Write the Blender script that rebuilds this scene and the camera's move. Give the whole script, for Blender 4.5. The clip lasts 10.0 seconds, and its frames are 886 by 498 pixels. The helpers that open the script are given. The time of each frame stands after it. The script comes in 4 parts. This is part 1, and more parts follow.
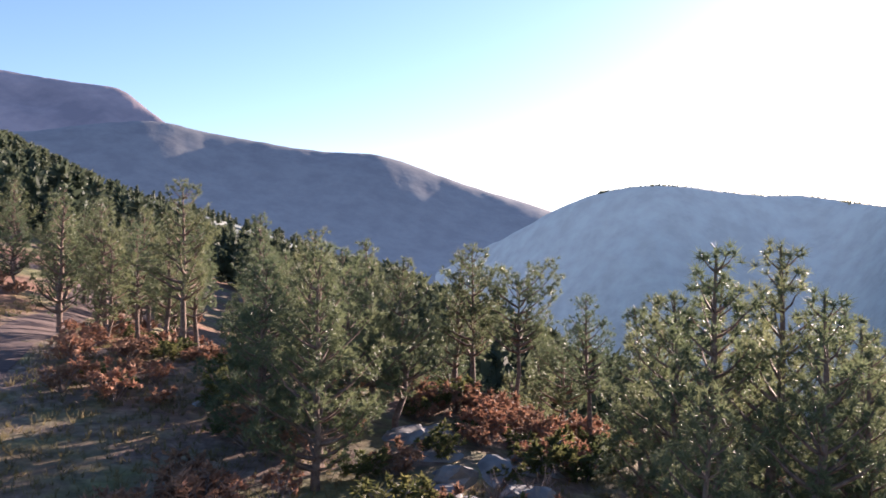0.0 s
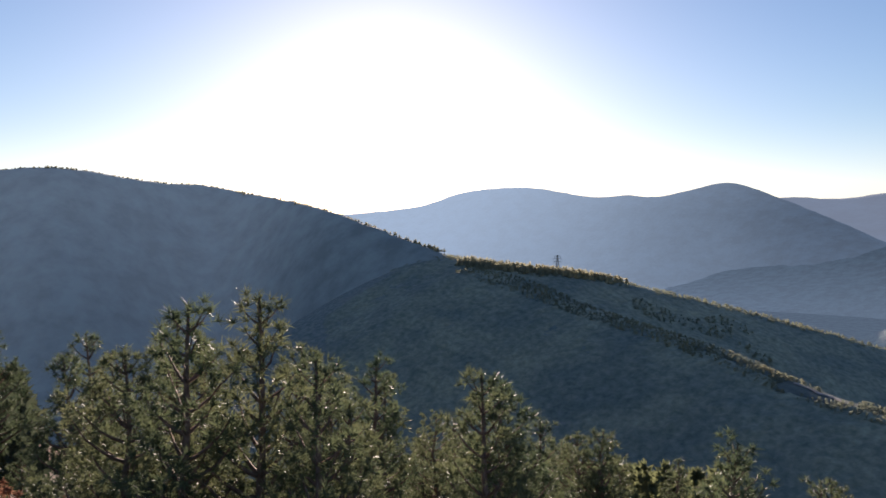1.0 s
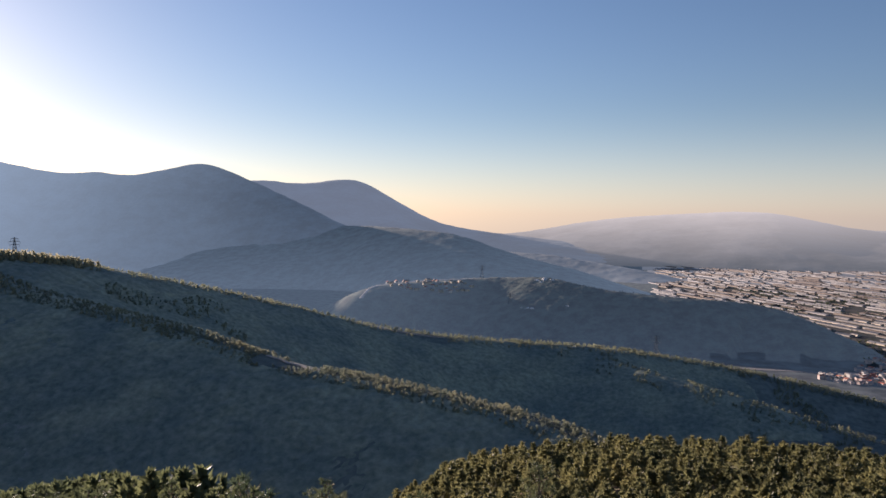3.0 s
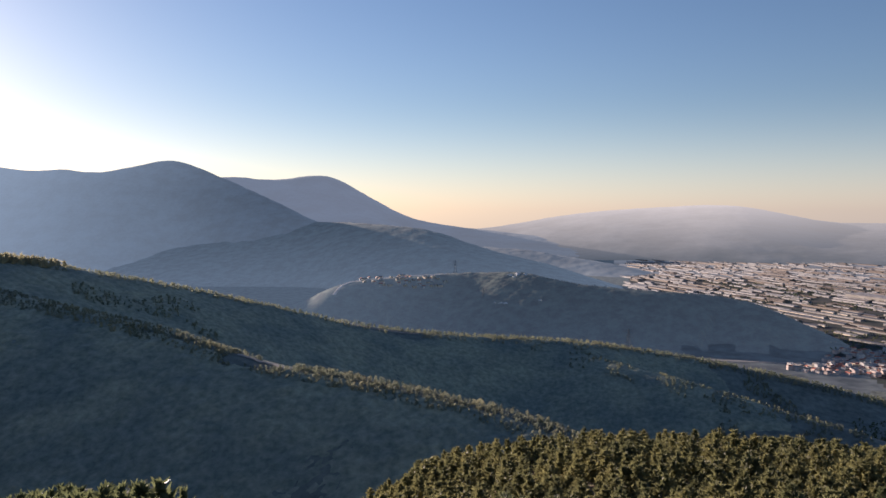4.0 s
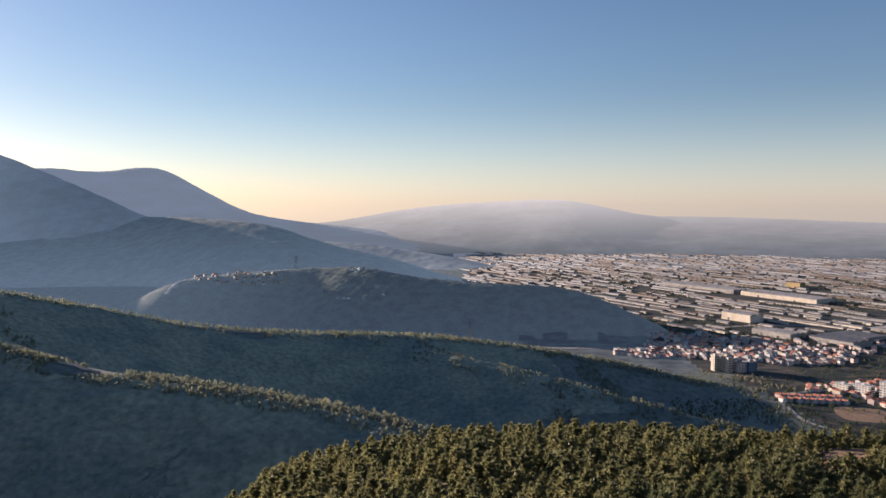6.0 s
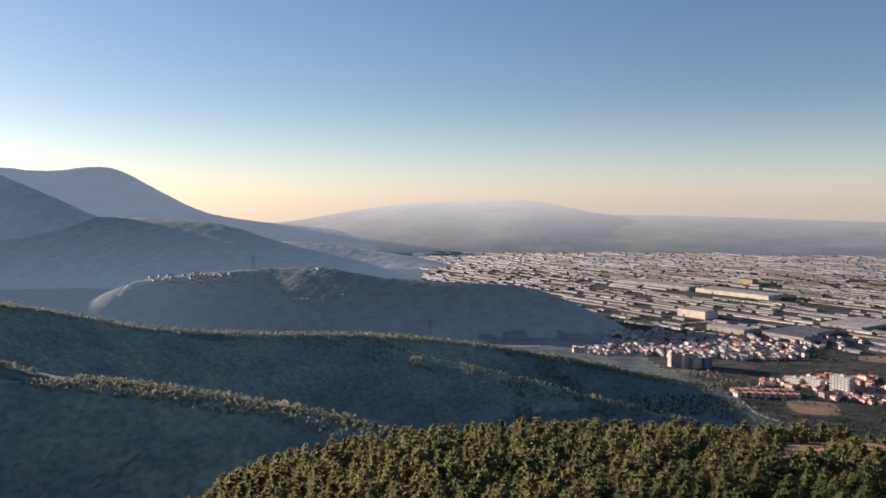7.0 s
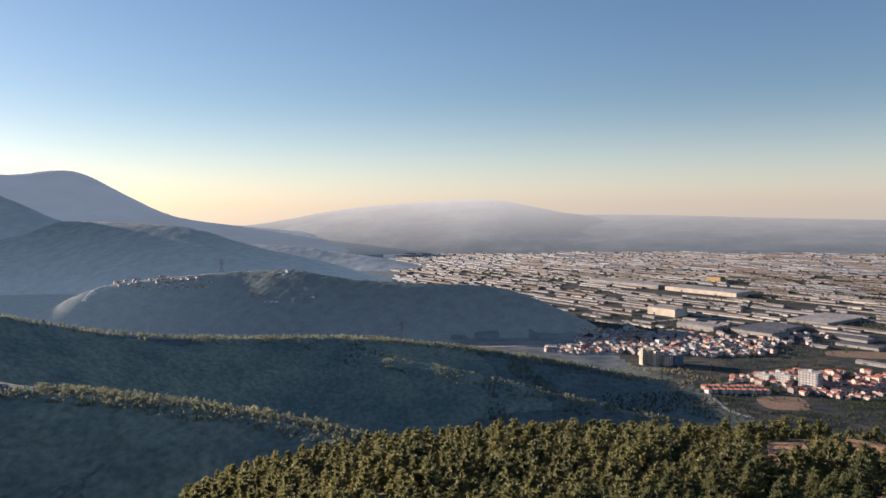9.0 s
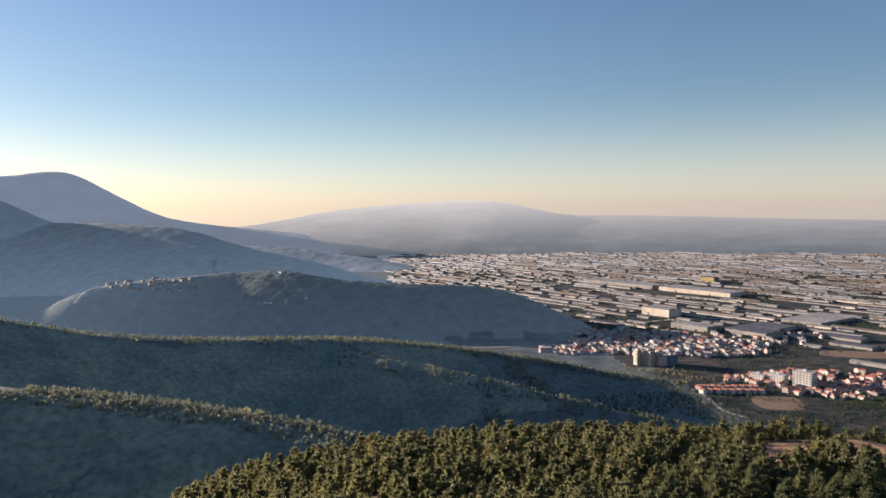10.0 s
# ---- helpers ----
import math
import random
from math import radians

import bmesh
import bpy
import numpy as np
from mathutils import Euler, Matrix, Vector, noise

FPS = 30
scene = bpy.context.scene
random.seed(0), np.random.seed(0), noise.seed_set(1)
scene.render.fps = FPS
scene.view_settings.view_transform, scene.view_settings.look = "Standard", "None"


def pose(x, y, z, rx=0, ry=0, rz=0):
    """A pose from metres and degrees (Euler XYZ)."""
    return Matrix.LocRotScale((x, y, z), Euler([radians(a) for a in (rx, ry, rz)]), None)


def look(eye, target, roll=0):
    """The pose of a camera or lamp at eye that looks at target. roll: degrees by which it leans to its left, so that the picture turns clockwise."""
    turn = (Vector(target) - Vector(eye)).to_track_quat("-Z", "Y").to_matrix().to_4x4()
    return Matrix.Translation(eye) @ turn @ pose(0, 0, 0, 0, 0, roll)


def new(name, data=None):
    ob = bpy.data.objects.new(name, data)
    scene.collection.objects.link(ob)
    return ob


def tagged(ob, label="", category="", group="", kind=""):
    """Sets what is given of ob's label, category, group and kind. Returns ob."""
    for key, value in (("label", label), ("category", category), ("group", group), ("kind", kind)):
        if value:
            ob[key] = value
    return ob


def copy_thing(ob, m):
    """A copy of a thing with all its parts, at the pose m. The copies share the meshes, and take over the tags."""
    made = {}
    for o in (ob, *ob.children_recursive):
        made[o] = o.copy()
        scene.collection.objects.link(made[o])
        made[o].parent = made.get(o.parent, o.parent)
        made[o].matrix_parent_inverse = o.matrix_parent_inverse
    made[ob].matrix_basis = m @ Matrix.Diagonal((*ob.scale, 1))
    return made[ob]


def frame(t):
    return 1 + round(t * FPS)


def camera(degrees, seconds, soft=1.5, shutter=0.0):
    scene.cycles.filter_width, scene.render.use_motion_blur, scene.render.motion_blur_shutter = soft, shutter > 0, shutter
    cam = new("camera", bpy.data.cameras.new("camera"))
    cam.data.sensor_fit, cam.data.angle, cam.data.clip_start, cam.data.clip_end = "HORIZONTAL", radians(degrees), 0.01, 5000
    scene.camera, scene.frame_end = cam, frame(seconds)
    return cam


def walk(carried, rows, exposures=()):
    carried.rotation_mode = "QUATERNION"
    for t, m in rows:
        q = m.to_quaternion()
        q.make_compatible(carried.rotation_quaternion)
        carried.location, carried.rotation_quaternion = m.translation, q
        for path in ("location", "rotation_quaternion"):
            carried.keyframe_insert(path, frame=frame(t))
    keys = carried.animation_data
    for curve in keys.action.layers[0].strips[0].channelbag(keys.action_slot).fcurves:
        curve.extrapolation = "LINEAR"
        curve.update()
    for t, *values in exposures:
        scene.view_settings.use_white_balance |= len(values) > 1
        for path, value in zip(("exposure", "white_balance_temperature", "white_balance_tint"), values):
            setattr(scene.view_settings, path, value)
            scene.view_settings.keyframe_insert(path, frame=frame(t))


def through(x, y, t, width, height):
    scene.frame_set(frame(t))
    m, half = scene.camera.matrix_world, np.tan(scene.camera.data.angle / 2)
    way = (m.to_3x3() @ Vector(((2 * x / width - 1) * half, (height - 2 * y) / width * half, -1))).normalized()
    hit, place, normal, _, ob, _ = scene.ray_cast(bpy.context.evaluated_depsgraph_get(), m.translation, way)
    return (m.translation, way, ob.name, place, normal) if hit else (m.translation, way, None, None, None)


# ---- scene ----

# ---- camera and its way ----
cam = camera(59.46, 10.0, soft=1.5, shutter=0.04)


def flown(x, y, z, az, pitch, roll):
    """Heading az in degrees clockwise from +y."""
    return pose(x, y, z, 90 + pitch, 0, -az) @ pose(0, 0, 0, 0, 0, roll)


PATH = [(t, flown(*row)) for t, *row in (
    (0, 0.00, 0.00, 0.00, -91.10, -0.08, -0.14),
    (0.3, -0.72, -0.13, 0.27, -78.77, -0.36, -0.33),
    (0.6, -1.50, -0.18, 0.55, -66.16, -0.69, -0.26),
    (1, -2.58, -0.01, 0.90, -49.01, -1.20, -0.18),
    (1.2, -2.93, 0.09, 1.09, -38.88, -1.52, -0.11),
    (1.5, -3.30, 0.22, 1.24, -26.53, -1.95, 0.35),
    (1.8, -3.58, 0.43, 1.34, -18.89, -2.15, 0.32),
    (2.1, -3.83, 0.69, 1.42, -15.87, -2.24, 0.48),
    (2.5, -4.20, 1.03, 1.54, -13.68, -2.35, 0.58),
    (4, -4.25, 3.69, 1.88, -9.69, -2.90, 0.04),
    (4.5, -4.85, 4.68, 2.18, -9.28, -2.97, -0.11),
    (5, -5.45, 5.37, 2.45, -6.75, -3.09, -0.09),
    (5.5, -5.95, 5.83, 2.81, -0.75, -3.27, 0.03),
    (6, -6.43, 6.44, 3.05, 2.03, -3.33, 0.09),
    (7.5, -6.75, 10.63, 2.37, 6.04, -3.39, -0.15),
    (8, -6.85, 12.11, 2.12, 6.58, -3.39, -0.24),
    (8.5, -6.88, 13.59, 1.82, 6.97, -3.33, -0.38),
    (9, -6.81, 15.06, 1.52, 7.23, -3.29, -0.53),
    (9.5, -6.62, 16.56, 1.18, 7.45, -3.25, -0.58),
    (10, -6.52, 18.08, 0.81, 7.68, -3.22, -0.62))]
walk(cam, PATH, [(t, stops, 5700, tint) for t, stops, tint in ((0, 2.35, 28), (0.5, 1.85, 27), (1, 1.16, 23), (2.5, 0.92, 25), (4, 1.0, 24), (5.5, 1.07, 22), (10, 1.16, 18))])

# ---- sky and sun ----
SUN_AZ, SUN_EL = -53.0, 9.6
world = bpy.data.worlds.new("sky")
scene.world = world
world.use_nodes = True
wn = world.node_tree
sky = wn.nodes.new("ShaderNodeTexSky")
sky.sky_type = "NISHITA"
sky.sun_disc = False
sky.sun_elevation = radians(SUN_EL)
sky.sun_rotation = radians(SUN_AZ)
sky.air_density, sky.dust_density, sky.ozone_density = 1.0, 0.45, 1.9
sky.altitude = 400
back = wn.nodes["Background"]
back.inputs["Strength"].default_value = 0.055
wc = wn.nodes.new("ShaderNodeTexCoord")
ws = wn.nodes.new("ShaderNodeSeparateXYZ")
wn.links.new(wc.outputs["Generated"], ws.inputs["Vector"])
wr = wn.nodes.new("ShaderNodeMapRange")
wr.interpolation_type = "SMOOTHERSTEP"
for key, value in (("From Min", -0.04), ("From Max", 0.16), ("To Min", 1.0), ("To Max", 0.0)):
    wr.inputs[key].default_value = value
wn.links.new(ws.outputs["Z"], wr.inputs["Value"])
wa = wn.nodes.new("ShaderNodeMix")
wa.data_type, wa.blend_type = "RGBA", "ADD"
wa.inputs[7].default_value = (2.3, 1.9, 1.85, 1)
wn.links.new(wr.outputs["Result"], wa.inputs[0])
wn.links.new(sky.outputs["Color"], wa.inputs[6])
wn.links.new(wa.outputs[2], back.inputs["Color"])

sun = new("sun", bpy.data.lights.new("sun", "SUN"))
sun.data.energy = 5.0
sun.data.angle = radians(0.5)
sun.data.color = (1.0, 0.80, 0.56)
to_sun = Vector((math.sin(radians(SUN_AZ)) * math.cos(radians(SUN_EL)), math.cos(radians(SUN_AZ)) * math.cos(radians(SUN_EL)), math.sin(radians(SUN_EL))))
sun.matrix_world = look(to_sun * 100, (0, 0, 0))


# ---- materials ----
def nodes_of(name, rough=0.9):
    m = bpy.data.materials.new(name)
    m.use_nodes = True
    t = m.node_tree
    b = t.nodes["Principled BSDF"]
    b.inputs["Roughness"].default_value = rough
    b.inputs["Specular IOR Level"].default_value = 0.25
    return m, t, b


def add_noise(t, scale, detail=4.0, coords="Object"):
    c = t.nodes.new("ShaderNodeTexCoord")
    n = t.nodes.new("ShaderNodeTexNoise")
    n.inputs["Scale"].default_value = scale
    n.inputs["Detail"].default_value = detail
    n.inputs["Roughness"].default_value = 0.6
    t.links.new(c.outputs[coords], n.inputs["Vector"])
    return n


def ramp(t, source, *stops):
    r = t.nodes.new("ShaderNodeValToRGB")
    while len(r.color_ramp.elements) < len(stops):
        r.color_ramp.elements.new(0.5)
    for e, (at, col) in zip(r.color_ramp.elements, stops):
        e.position, e.color = at, (*col, 1)
    t.links.new(source, r.inputs["Fac"])
    return r.outputs["Color"]


def mixed(t, fac, a, b, mode="MIX"):
    m = t.nodes.new("ShaderNodeMix")
    m.data_type, m.blend_type = "RGBA", mode
    for sock, v in ((m.inputs[0], fac), (m.inputs[6], a), (m.inputs[7], b)):
        if isinstance(v, (int, float)):
            sock.default_value = v
        elif isinstance(v, tuple):
            sock.default_value = (*v, 1)
        else:
            t.links.new(v, sock)
    return m.outputs[2]


def bumped(t, b, height, strength, distance):
    n = t.nodes.new("ShaderNodeBump")
    n.inputs["Strength"].default_value = strength
    n.inputs["Distance"].default_value = distance
    t.links.new(height, n.inputs["Height"])
    t.links.new(n.outputs["Normal"], b.inputs["Normal"])


def mottled(name, dark, light, scale, rough=0.9, detail=5.0, bump=0.0, bump_size=0.05, coarse=None):
    """Two-scale mottled surface: grain at scale, patches at a twelfth of it."""
    m, t, b = nodes_of(name, rough)
    fine = add_noise(t, scale, detail)
    big = add_noise(t, coarse or scale / 12, 3.0)
    col = ramp(t, fine.outputs["Fac"], (0.3, dark), (0.7, light))
    shade = ramp(t, big.outputs["Fac"], (0.35, (0.72, 0.72, 0.72)), (0.65, (1.0, 1.0, 1.0)))
    t.links.new(mixed(t, 1.0, col, shade, "MULTIPLY"), b.inputs["Base Color"])
    if bump:
        bumped(t, b, fine.outputs["Fac"], bump, bump_size)
    return m


def foliage(name, dark, light, scale, through=0.35, patch=None, bump=0.0, gloss=0.12, rough=0.65):
    """Leaf surface that lets some light through; each tree or patch differs a little."""
    m, t, b = nodes_of(name, rough)
    b.inputs["Specular IOR Level"].default_value = gloss
    n = add_noise(t, scale, 3.0, "Object")
    info = t.nodes.new("ShaderNodeObjectInfo")
    col = ramp(t, n.outputs["Fac"], (0.3, dark), (0.7, light))
    tone = ramp(t, info.outputs["Random"], (0.0, (0.75, 0.82, 0.8)), (1.0, (1.15, 1.05, 0.95)))
    col = mixed(t, 1.0, col, tone, "MULTIPLY")
    if patch:
        p = add_noise(t, patch, 2.0)
        col = mixed(t, 1.0, col, ramp(t, p.outputs["Fac"], (0.35, (0.7, 0.75, 0.75)), (0.65, (1.15, 1.1, 0.95))), "MULTIPLY")
    t.links.new(col, b.inputs["Base Color"])
    if bump:
        bumped(t, b, n.outputs["Fac"], 0.9, bump)
    tr = t.nodes.new("ShaderNodeBsdfTranslucent")
    t.links.new(col, tr.inputs["Color"])
    mx = t.nodes.new("ShaderNodeMixShader")
    mx.inputs["Fac"].default_value = through
    t.links.new(b.outputs["BSDF"], mx.inputs[1])
    t.links.new(tr.outputs["BSDF"], mx.inputs[2])
    t.links.new(mx.outputs["Shader"], t.nodes["Material Output"].inputs["Surface"])
    return m


def painted_haze(name, low, high, z0, z1, land=(0.07, 0.08, 0.08), scale=0.004, sunward=None, relief=0.35, contrast=0.65):
    """Far land with kilometres of lit air painted on it: dim base colour under plain emission."""
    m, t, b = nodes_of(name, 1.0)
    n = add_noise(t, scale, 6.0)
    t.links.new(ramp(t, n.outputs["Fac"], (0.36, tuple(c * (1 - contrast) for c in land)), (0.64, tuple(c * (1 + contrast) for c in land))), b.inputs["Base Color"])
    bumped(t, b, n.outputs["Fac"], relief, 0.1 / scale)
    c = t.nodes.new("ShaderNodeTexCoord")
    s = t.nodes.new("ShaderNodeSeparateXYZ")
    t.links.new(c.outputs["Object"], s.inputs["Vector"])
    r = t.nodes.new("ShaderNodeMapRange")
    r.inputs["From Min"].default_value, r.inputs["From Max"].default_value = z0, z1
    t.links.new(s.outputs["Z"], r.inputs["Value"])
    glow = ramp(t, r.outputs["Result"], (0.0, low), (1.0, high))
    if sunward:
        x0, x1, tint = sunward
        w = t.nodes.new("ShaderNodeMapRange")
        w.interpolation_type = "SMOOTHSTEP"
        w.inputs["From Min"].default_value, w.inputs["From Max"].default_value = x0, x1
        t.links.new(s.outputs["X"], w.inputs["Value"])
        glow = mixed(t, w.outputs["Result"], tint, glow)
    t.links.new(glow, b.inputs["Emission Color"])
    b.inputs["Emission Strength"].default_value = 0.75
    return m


NEEDLES = foliage("pine_needles", (0.068, 0.092, 0.05), (0.17, 0.192, 0.098), 1.2, 0.5, gloss=0.35, rough=0.5)
NEEDLES_FAR = foliage("pine_crowns", (0.108, 0.119, 0.062), (0.235, 0.242, 0.128), 0.6, 0.58, patch=0.05, gloss=0.3, rough=0.5)
# Crowns coloured paler than leaves are, as if the sun lit them.
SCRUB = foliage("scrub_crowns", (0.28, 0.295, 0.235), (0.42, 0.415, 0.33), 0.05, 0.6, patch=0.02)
# Paler than leaves are: haze over the shaded flanks painted into the base colour.
CANOPY = foliage("wooded_canopy_hazed", (0.17, 0.205, 0.185), (0.35, 0.38, 0.335), 0.22, 0.0, patch=0.018, bump=1.2)
TOWN_GREEN = foliage("town_tree_crowns", (0.09, 0.115, 0.075), (0.19, 0.21, 0.12), 0.3, 0.4, patch=0.02)
# Darker copy of the pine foliage: hillside shade painted into the crown colour.
NEEDLES_SHADED = foliage("shade_painted_pine_crowns", (0.055, 0.072, 0.052), (0.115, 0.135, 0.088), 0.4, 0.3, patch=0.03)
BARK = mottled("pine_bark", (0.09, 0.06, 0.045), (0.24, 0.17, 0.13), 9, bump=0.5, bump_size=0.03)
BROWN_SHRUB = foliage("rusty_shrub_leaves", (0.20, 0.105, 0.07), (0.40, 0.235, 0.155), 1.5, 0.3)
GREY_TWIG = mottled("bare_twigs", (0.16, 0.12, 0.11), (0.3, 0.24, 0.2), 5)
ROCK = mottled("limestone", (0.14, 0.14, 0.14), (0.34, 0.33, 0.31), 2.2, bump=0.6, bump_size=0.08, coarse=0.5)

near_mat, t, b = nodes_of("hillside_soil", 0.95)
fine, mid, big = add_noise(t, 3.0, 8.0), add_noise(t, 0.35, 5.0), add_noise(t, 0.09, 4.0)
soil = ramp(t, fine.outputs["Fac"], (0.3, (0.09, 0.06, 0.045)), (0.55, (0.19, 0.135, 0.10)), (0.75, (0.29, 0.22, 0.165)))
grass = ramp(t, fine.outputs["Fac"], (0.3, (0.06, 0.068, 0.03)), (0.7, (0.20, 0.19, 0.08)))
litter = ramp(t, fine.outputs["Fac"], (0.3, (0.10, 0.05, 0.035)), (0.7, (0.25, 0.13, 0.08)))
col = mixed(t, ramp(t, mid.outputs["Fac"], (0.42, (0, 0, 0)), (0.58, (1, 1, 1))), soil, grass)
col = mixed(t, ramp(t, big.outputs["Fac"], (0.45, (0, 0, 0)), (0.6, (1, 1, 1))), col, litter)
t.links.new(col, b.inputs["Base Color"])
bumped(t, b, fine.outputs["Fac"], 0.7, 0.15)

# Base colours raised to paint in the haze that lies over shaded slopes.
slope_mat, t, b = nodes_of("wooded_slope_hazed", 1.0)
fine, mid, big = add_noise(t, 0.24, 4.0), add_noise(t, 0.02, 6.0), add_noise(t, 0.004, 4.0)
wood = ramp(t, fine.outputs["Fac"], (0.34, (0.17, 0.20, 0.18)), (0.5, (0.25, 0.28, 0.25)), (0.66, (0.33, 0.35, 0.30)))
bare = ramp(t, fine.outputs["Fac"], (0.3, (0.28, 0.28, 0.24)), (0.7, (0.36, 0.34, 0.28)))
col = mixed(t, ramp(t, mid.outputs["Fac"], (0.56, (0, 0, 0)), (0.72, (1, 1, 1))), wood, bare)
col = mixed(t, 1.0, col, ramp(t, big.outputs["Fac"], (0.35, (0.75, 0.78, 0.8)), (0.65, (1.1, 1.05, 1))), "MULTIPLY")
t.links.new(col, b.inputs["Base Color"])
bumped(t, b, fine.outputs["Fac"], 0.5, 1.5)

# Same woods with less haze painted in, for ground that catches the sun.
TAIL_WOOD = mottled("wooded_ridge_foot", (0.115, 0.135, 0.12), (0.25, 0.27, 0.23), 0.15, bump=0.5, bump_size=1.2, coarse=0.02)

plain_mat, t, b = nodes_of("farmed_plain", 0.95)
c = t.nodes.new("ShaderNodeTexCoord")
mp = t.nodes.new("ShaderNodeMapping")
mp.inputs["Rotation"].default_value = (0, 0, radians(24))
mp.inputs["Scale"].default_value = (0.008, 0.016, 0.008)
t.links.new(c.outputs["Object"], mp.inputs["Vector"])
v = t.nodes.new("ShaderNodeTexVoronoi")
v.distance = "CHEBYCHEV"
t.links.new(mp.outputs["Vector"], v.inputs["Vector"])
sp = t.nodes.new("ShaderNodeSeparateColor")
t.links.new(v.outputs["Color"], sp.inputs["Color"])
fields = ramp(t, sp.outputs["Red"], (0.0, (0.035, 0.047, 0.040)), (0.3, (0.045, 0.054, 0.05)), (0.6, (0.065, 0.065, 0.064)), (0.85, (0.13, 0.10, 0.085)), (1.0, (0.045, 0.06, 0.042)))
fine = add_noise(t, 0.08, 8.0)
t.links.new(mixed(t, 1.0, fields, ramp(t, fine.outputs["Fac"], (0.3, (0.6, 0.6, 0.6)), (0.7, (1.2, 1.2, 1.2))), "MULTIPLY"), b.inputs["Base Color"])

# Haze painted per range as emission colours, brighter on the sun's side where tinted.
HAZE_A = painted_haze("range_in_haze", (0.068, 0.089, 0.104), (0.036, 0.049, 0.060), -190, 60, scale=0.02, sunward=(-2600, -850, (0.22, 0.27, 0.295)))
HAZE_G = painted_haze("range_in_sun_haze", (0.16, 0.21, 0.25), (0.16, 0.21, 0.25), -50, 190)
HAZE_B = painted_haze("range_far_in_haze", (0.092, 0.101, 0.104), (0.108, 0.124, 0.138), -200, -20)
HAZE_P = painted_haze("far_plain_in_haze", (0.075, 0.082, 0.086), (0.075, 0.082, 0.086), -210, -150, (0.10, 0.09, 0.08), 0.01, sunward=(0, 1000, (0.092, 0.101, 0.104)))
HAZE_C = painted_haze("plain_in_haze", (0.068, 0.075, 0.074), (0.40, 0.355, 0.29), -200, 25, (0.05, 0.05, 0.05))
HAZE_L = painted_haze("summit_in_haze", (0.021, 0.027, 0.042), (0.019, 0.025, 0.039), 0, 700, (0.12, 0.09, 0.08))
HAZE_S = painted_haze("skirt_in_haze", (0.068, 0.089, 0.104), (0.031, 0.043, 0.052), -190, -45, (0.085, 0.095, 0.075), 0.035, relief=0.5)
HAZE_V = painted_haze("valley_ridge_in_haze", (0.026, 0.036, 0.046), (0.019, 0.026, 0.032), -200, -120, (0.062, 0.074, 0.052), 0.06, sunward=(-520, -60, (0.050, 0.066, 0.078)), relief=0.6)
HAZE_D = painted_haze("valley_floor_in_haze", (0.014, 0.020, 0.026), (0.014, 0.020, 0.026), -210, -150, (0.085, 0.09, 0.08), 0.03)
HAZE_F = painted_haze("foothill_in_haze", (0.085, 0.098, 0.106), (0.055, 0.067, 0.076), -200, -140, (0.07, 0.075, 0.07), 0.01)
HAZE_R = painted_haze("crest_in_sun_haze", (0.004, 0.006, 0.009), (0.004, 0.006, 0.009), -100, 90, (0.25, 0.28, 0.25), 0.03, sunward=(-1120, -620, (0.036, 0.044, 0.051)), relief=0.08, contrast=0.2)
HAZE_W = painted_haze("western_ridge_in_haze", (0.026, 0.036, 0.050), (0.015, 0.021, 0.032), -100, 300, (0.07, 0.07, 0.06), 0.02, contrast=0.4)


# ---- mesh helpers ----
def mesh_of(name, verts, faces, material):
    """A mesh from arrays of points and of triangles or quads."""
    verts, faces = np.asarray(verts, dtype=np.float32), np.asarray(faces, dtype=np.int32)
    me = bpy.data.meshes.new(name)
    k = faces.shape[1]
    me.vertices.add(len(verts))
    me.vertices.foreach_set("co", verts.ravel())
    me.loops.add(faces.size)
    me.loops.foreach_set("vertex_index", faces.ravel())
    me.polygons.add(len(faces))
    me.polygons.foreach_set("loop_start", np.arange(0, faces.size, k, dtype=np.int32))
    me.polygons.foreach_set("use_smooth", np.zeros(len(faces), dtype=bool))
    me.update(calc_edges=True)
    if material:
        me.materials.append(material)
    return me


def part(name, data, material, parent, label=""):
    """One mesh object under a thing; data is a bmesh or a mesh."""
    if isinstance(data, bmesh.types.BMesh):
        me = bpy.data.meshes.new(name)
        data.to_mesh(me)
        data.free()
        me.materials.append(material)
    else:
        me = data
    ob = new(name, me)
    ob.parent = parent
    return tagged(ob, label)


def smooth(me):
    me.polygons.foreach_set("use_smooth", np.ones(len(me.polygons), dtype=bool))
    return me


def value_noise(x, y, seed=0):
    """Smooth noise from -1 to 1 over arrays of places."""
    xi, yi = np.floor(x).astype(np.int64), np.floor(y).astype(np.int64)
    fx, fy = x - xi, y - yi
    fx, fy = fx * fx * (3 - 2 * fx), fy * fy * (3 - 2 * fy)

    def corner(i, j):
        h = (i * 374761393 + j * 668265263 + seed * 974711) & 0x7FFFFFFF
        h = ((h ^ (h >> 13)) * 1274126177) & 0x7FFFFFFF
        return ((h ^ (h >> 16)) & 0xFFFF) / 32767.5 - 1

    a, b = corner(xi, yi), corner(xi + 1, yi)
    c, d = corner(xi, yi + 1), corner(xi + 1, yi + 1)
    return (a * (1 - fx) + b * fx) * (1 - fy) + (c * (1 - fx) + d * fx) * fy


def fractal(x, y, size, octaves=4, seed=0):
    out, amp = 0, 1.0
    for k in range(octaves):
        out = out + amp * value_noise(x / size, y / size, seed + k)
        amp, size = amp * 0.5, size * 0.5
    return out / 1.8


# ---- the land ----
PLAIN = -200.0
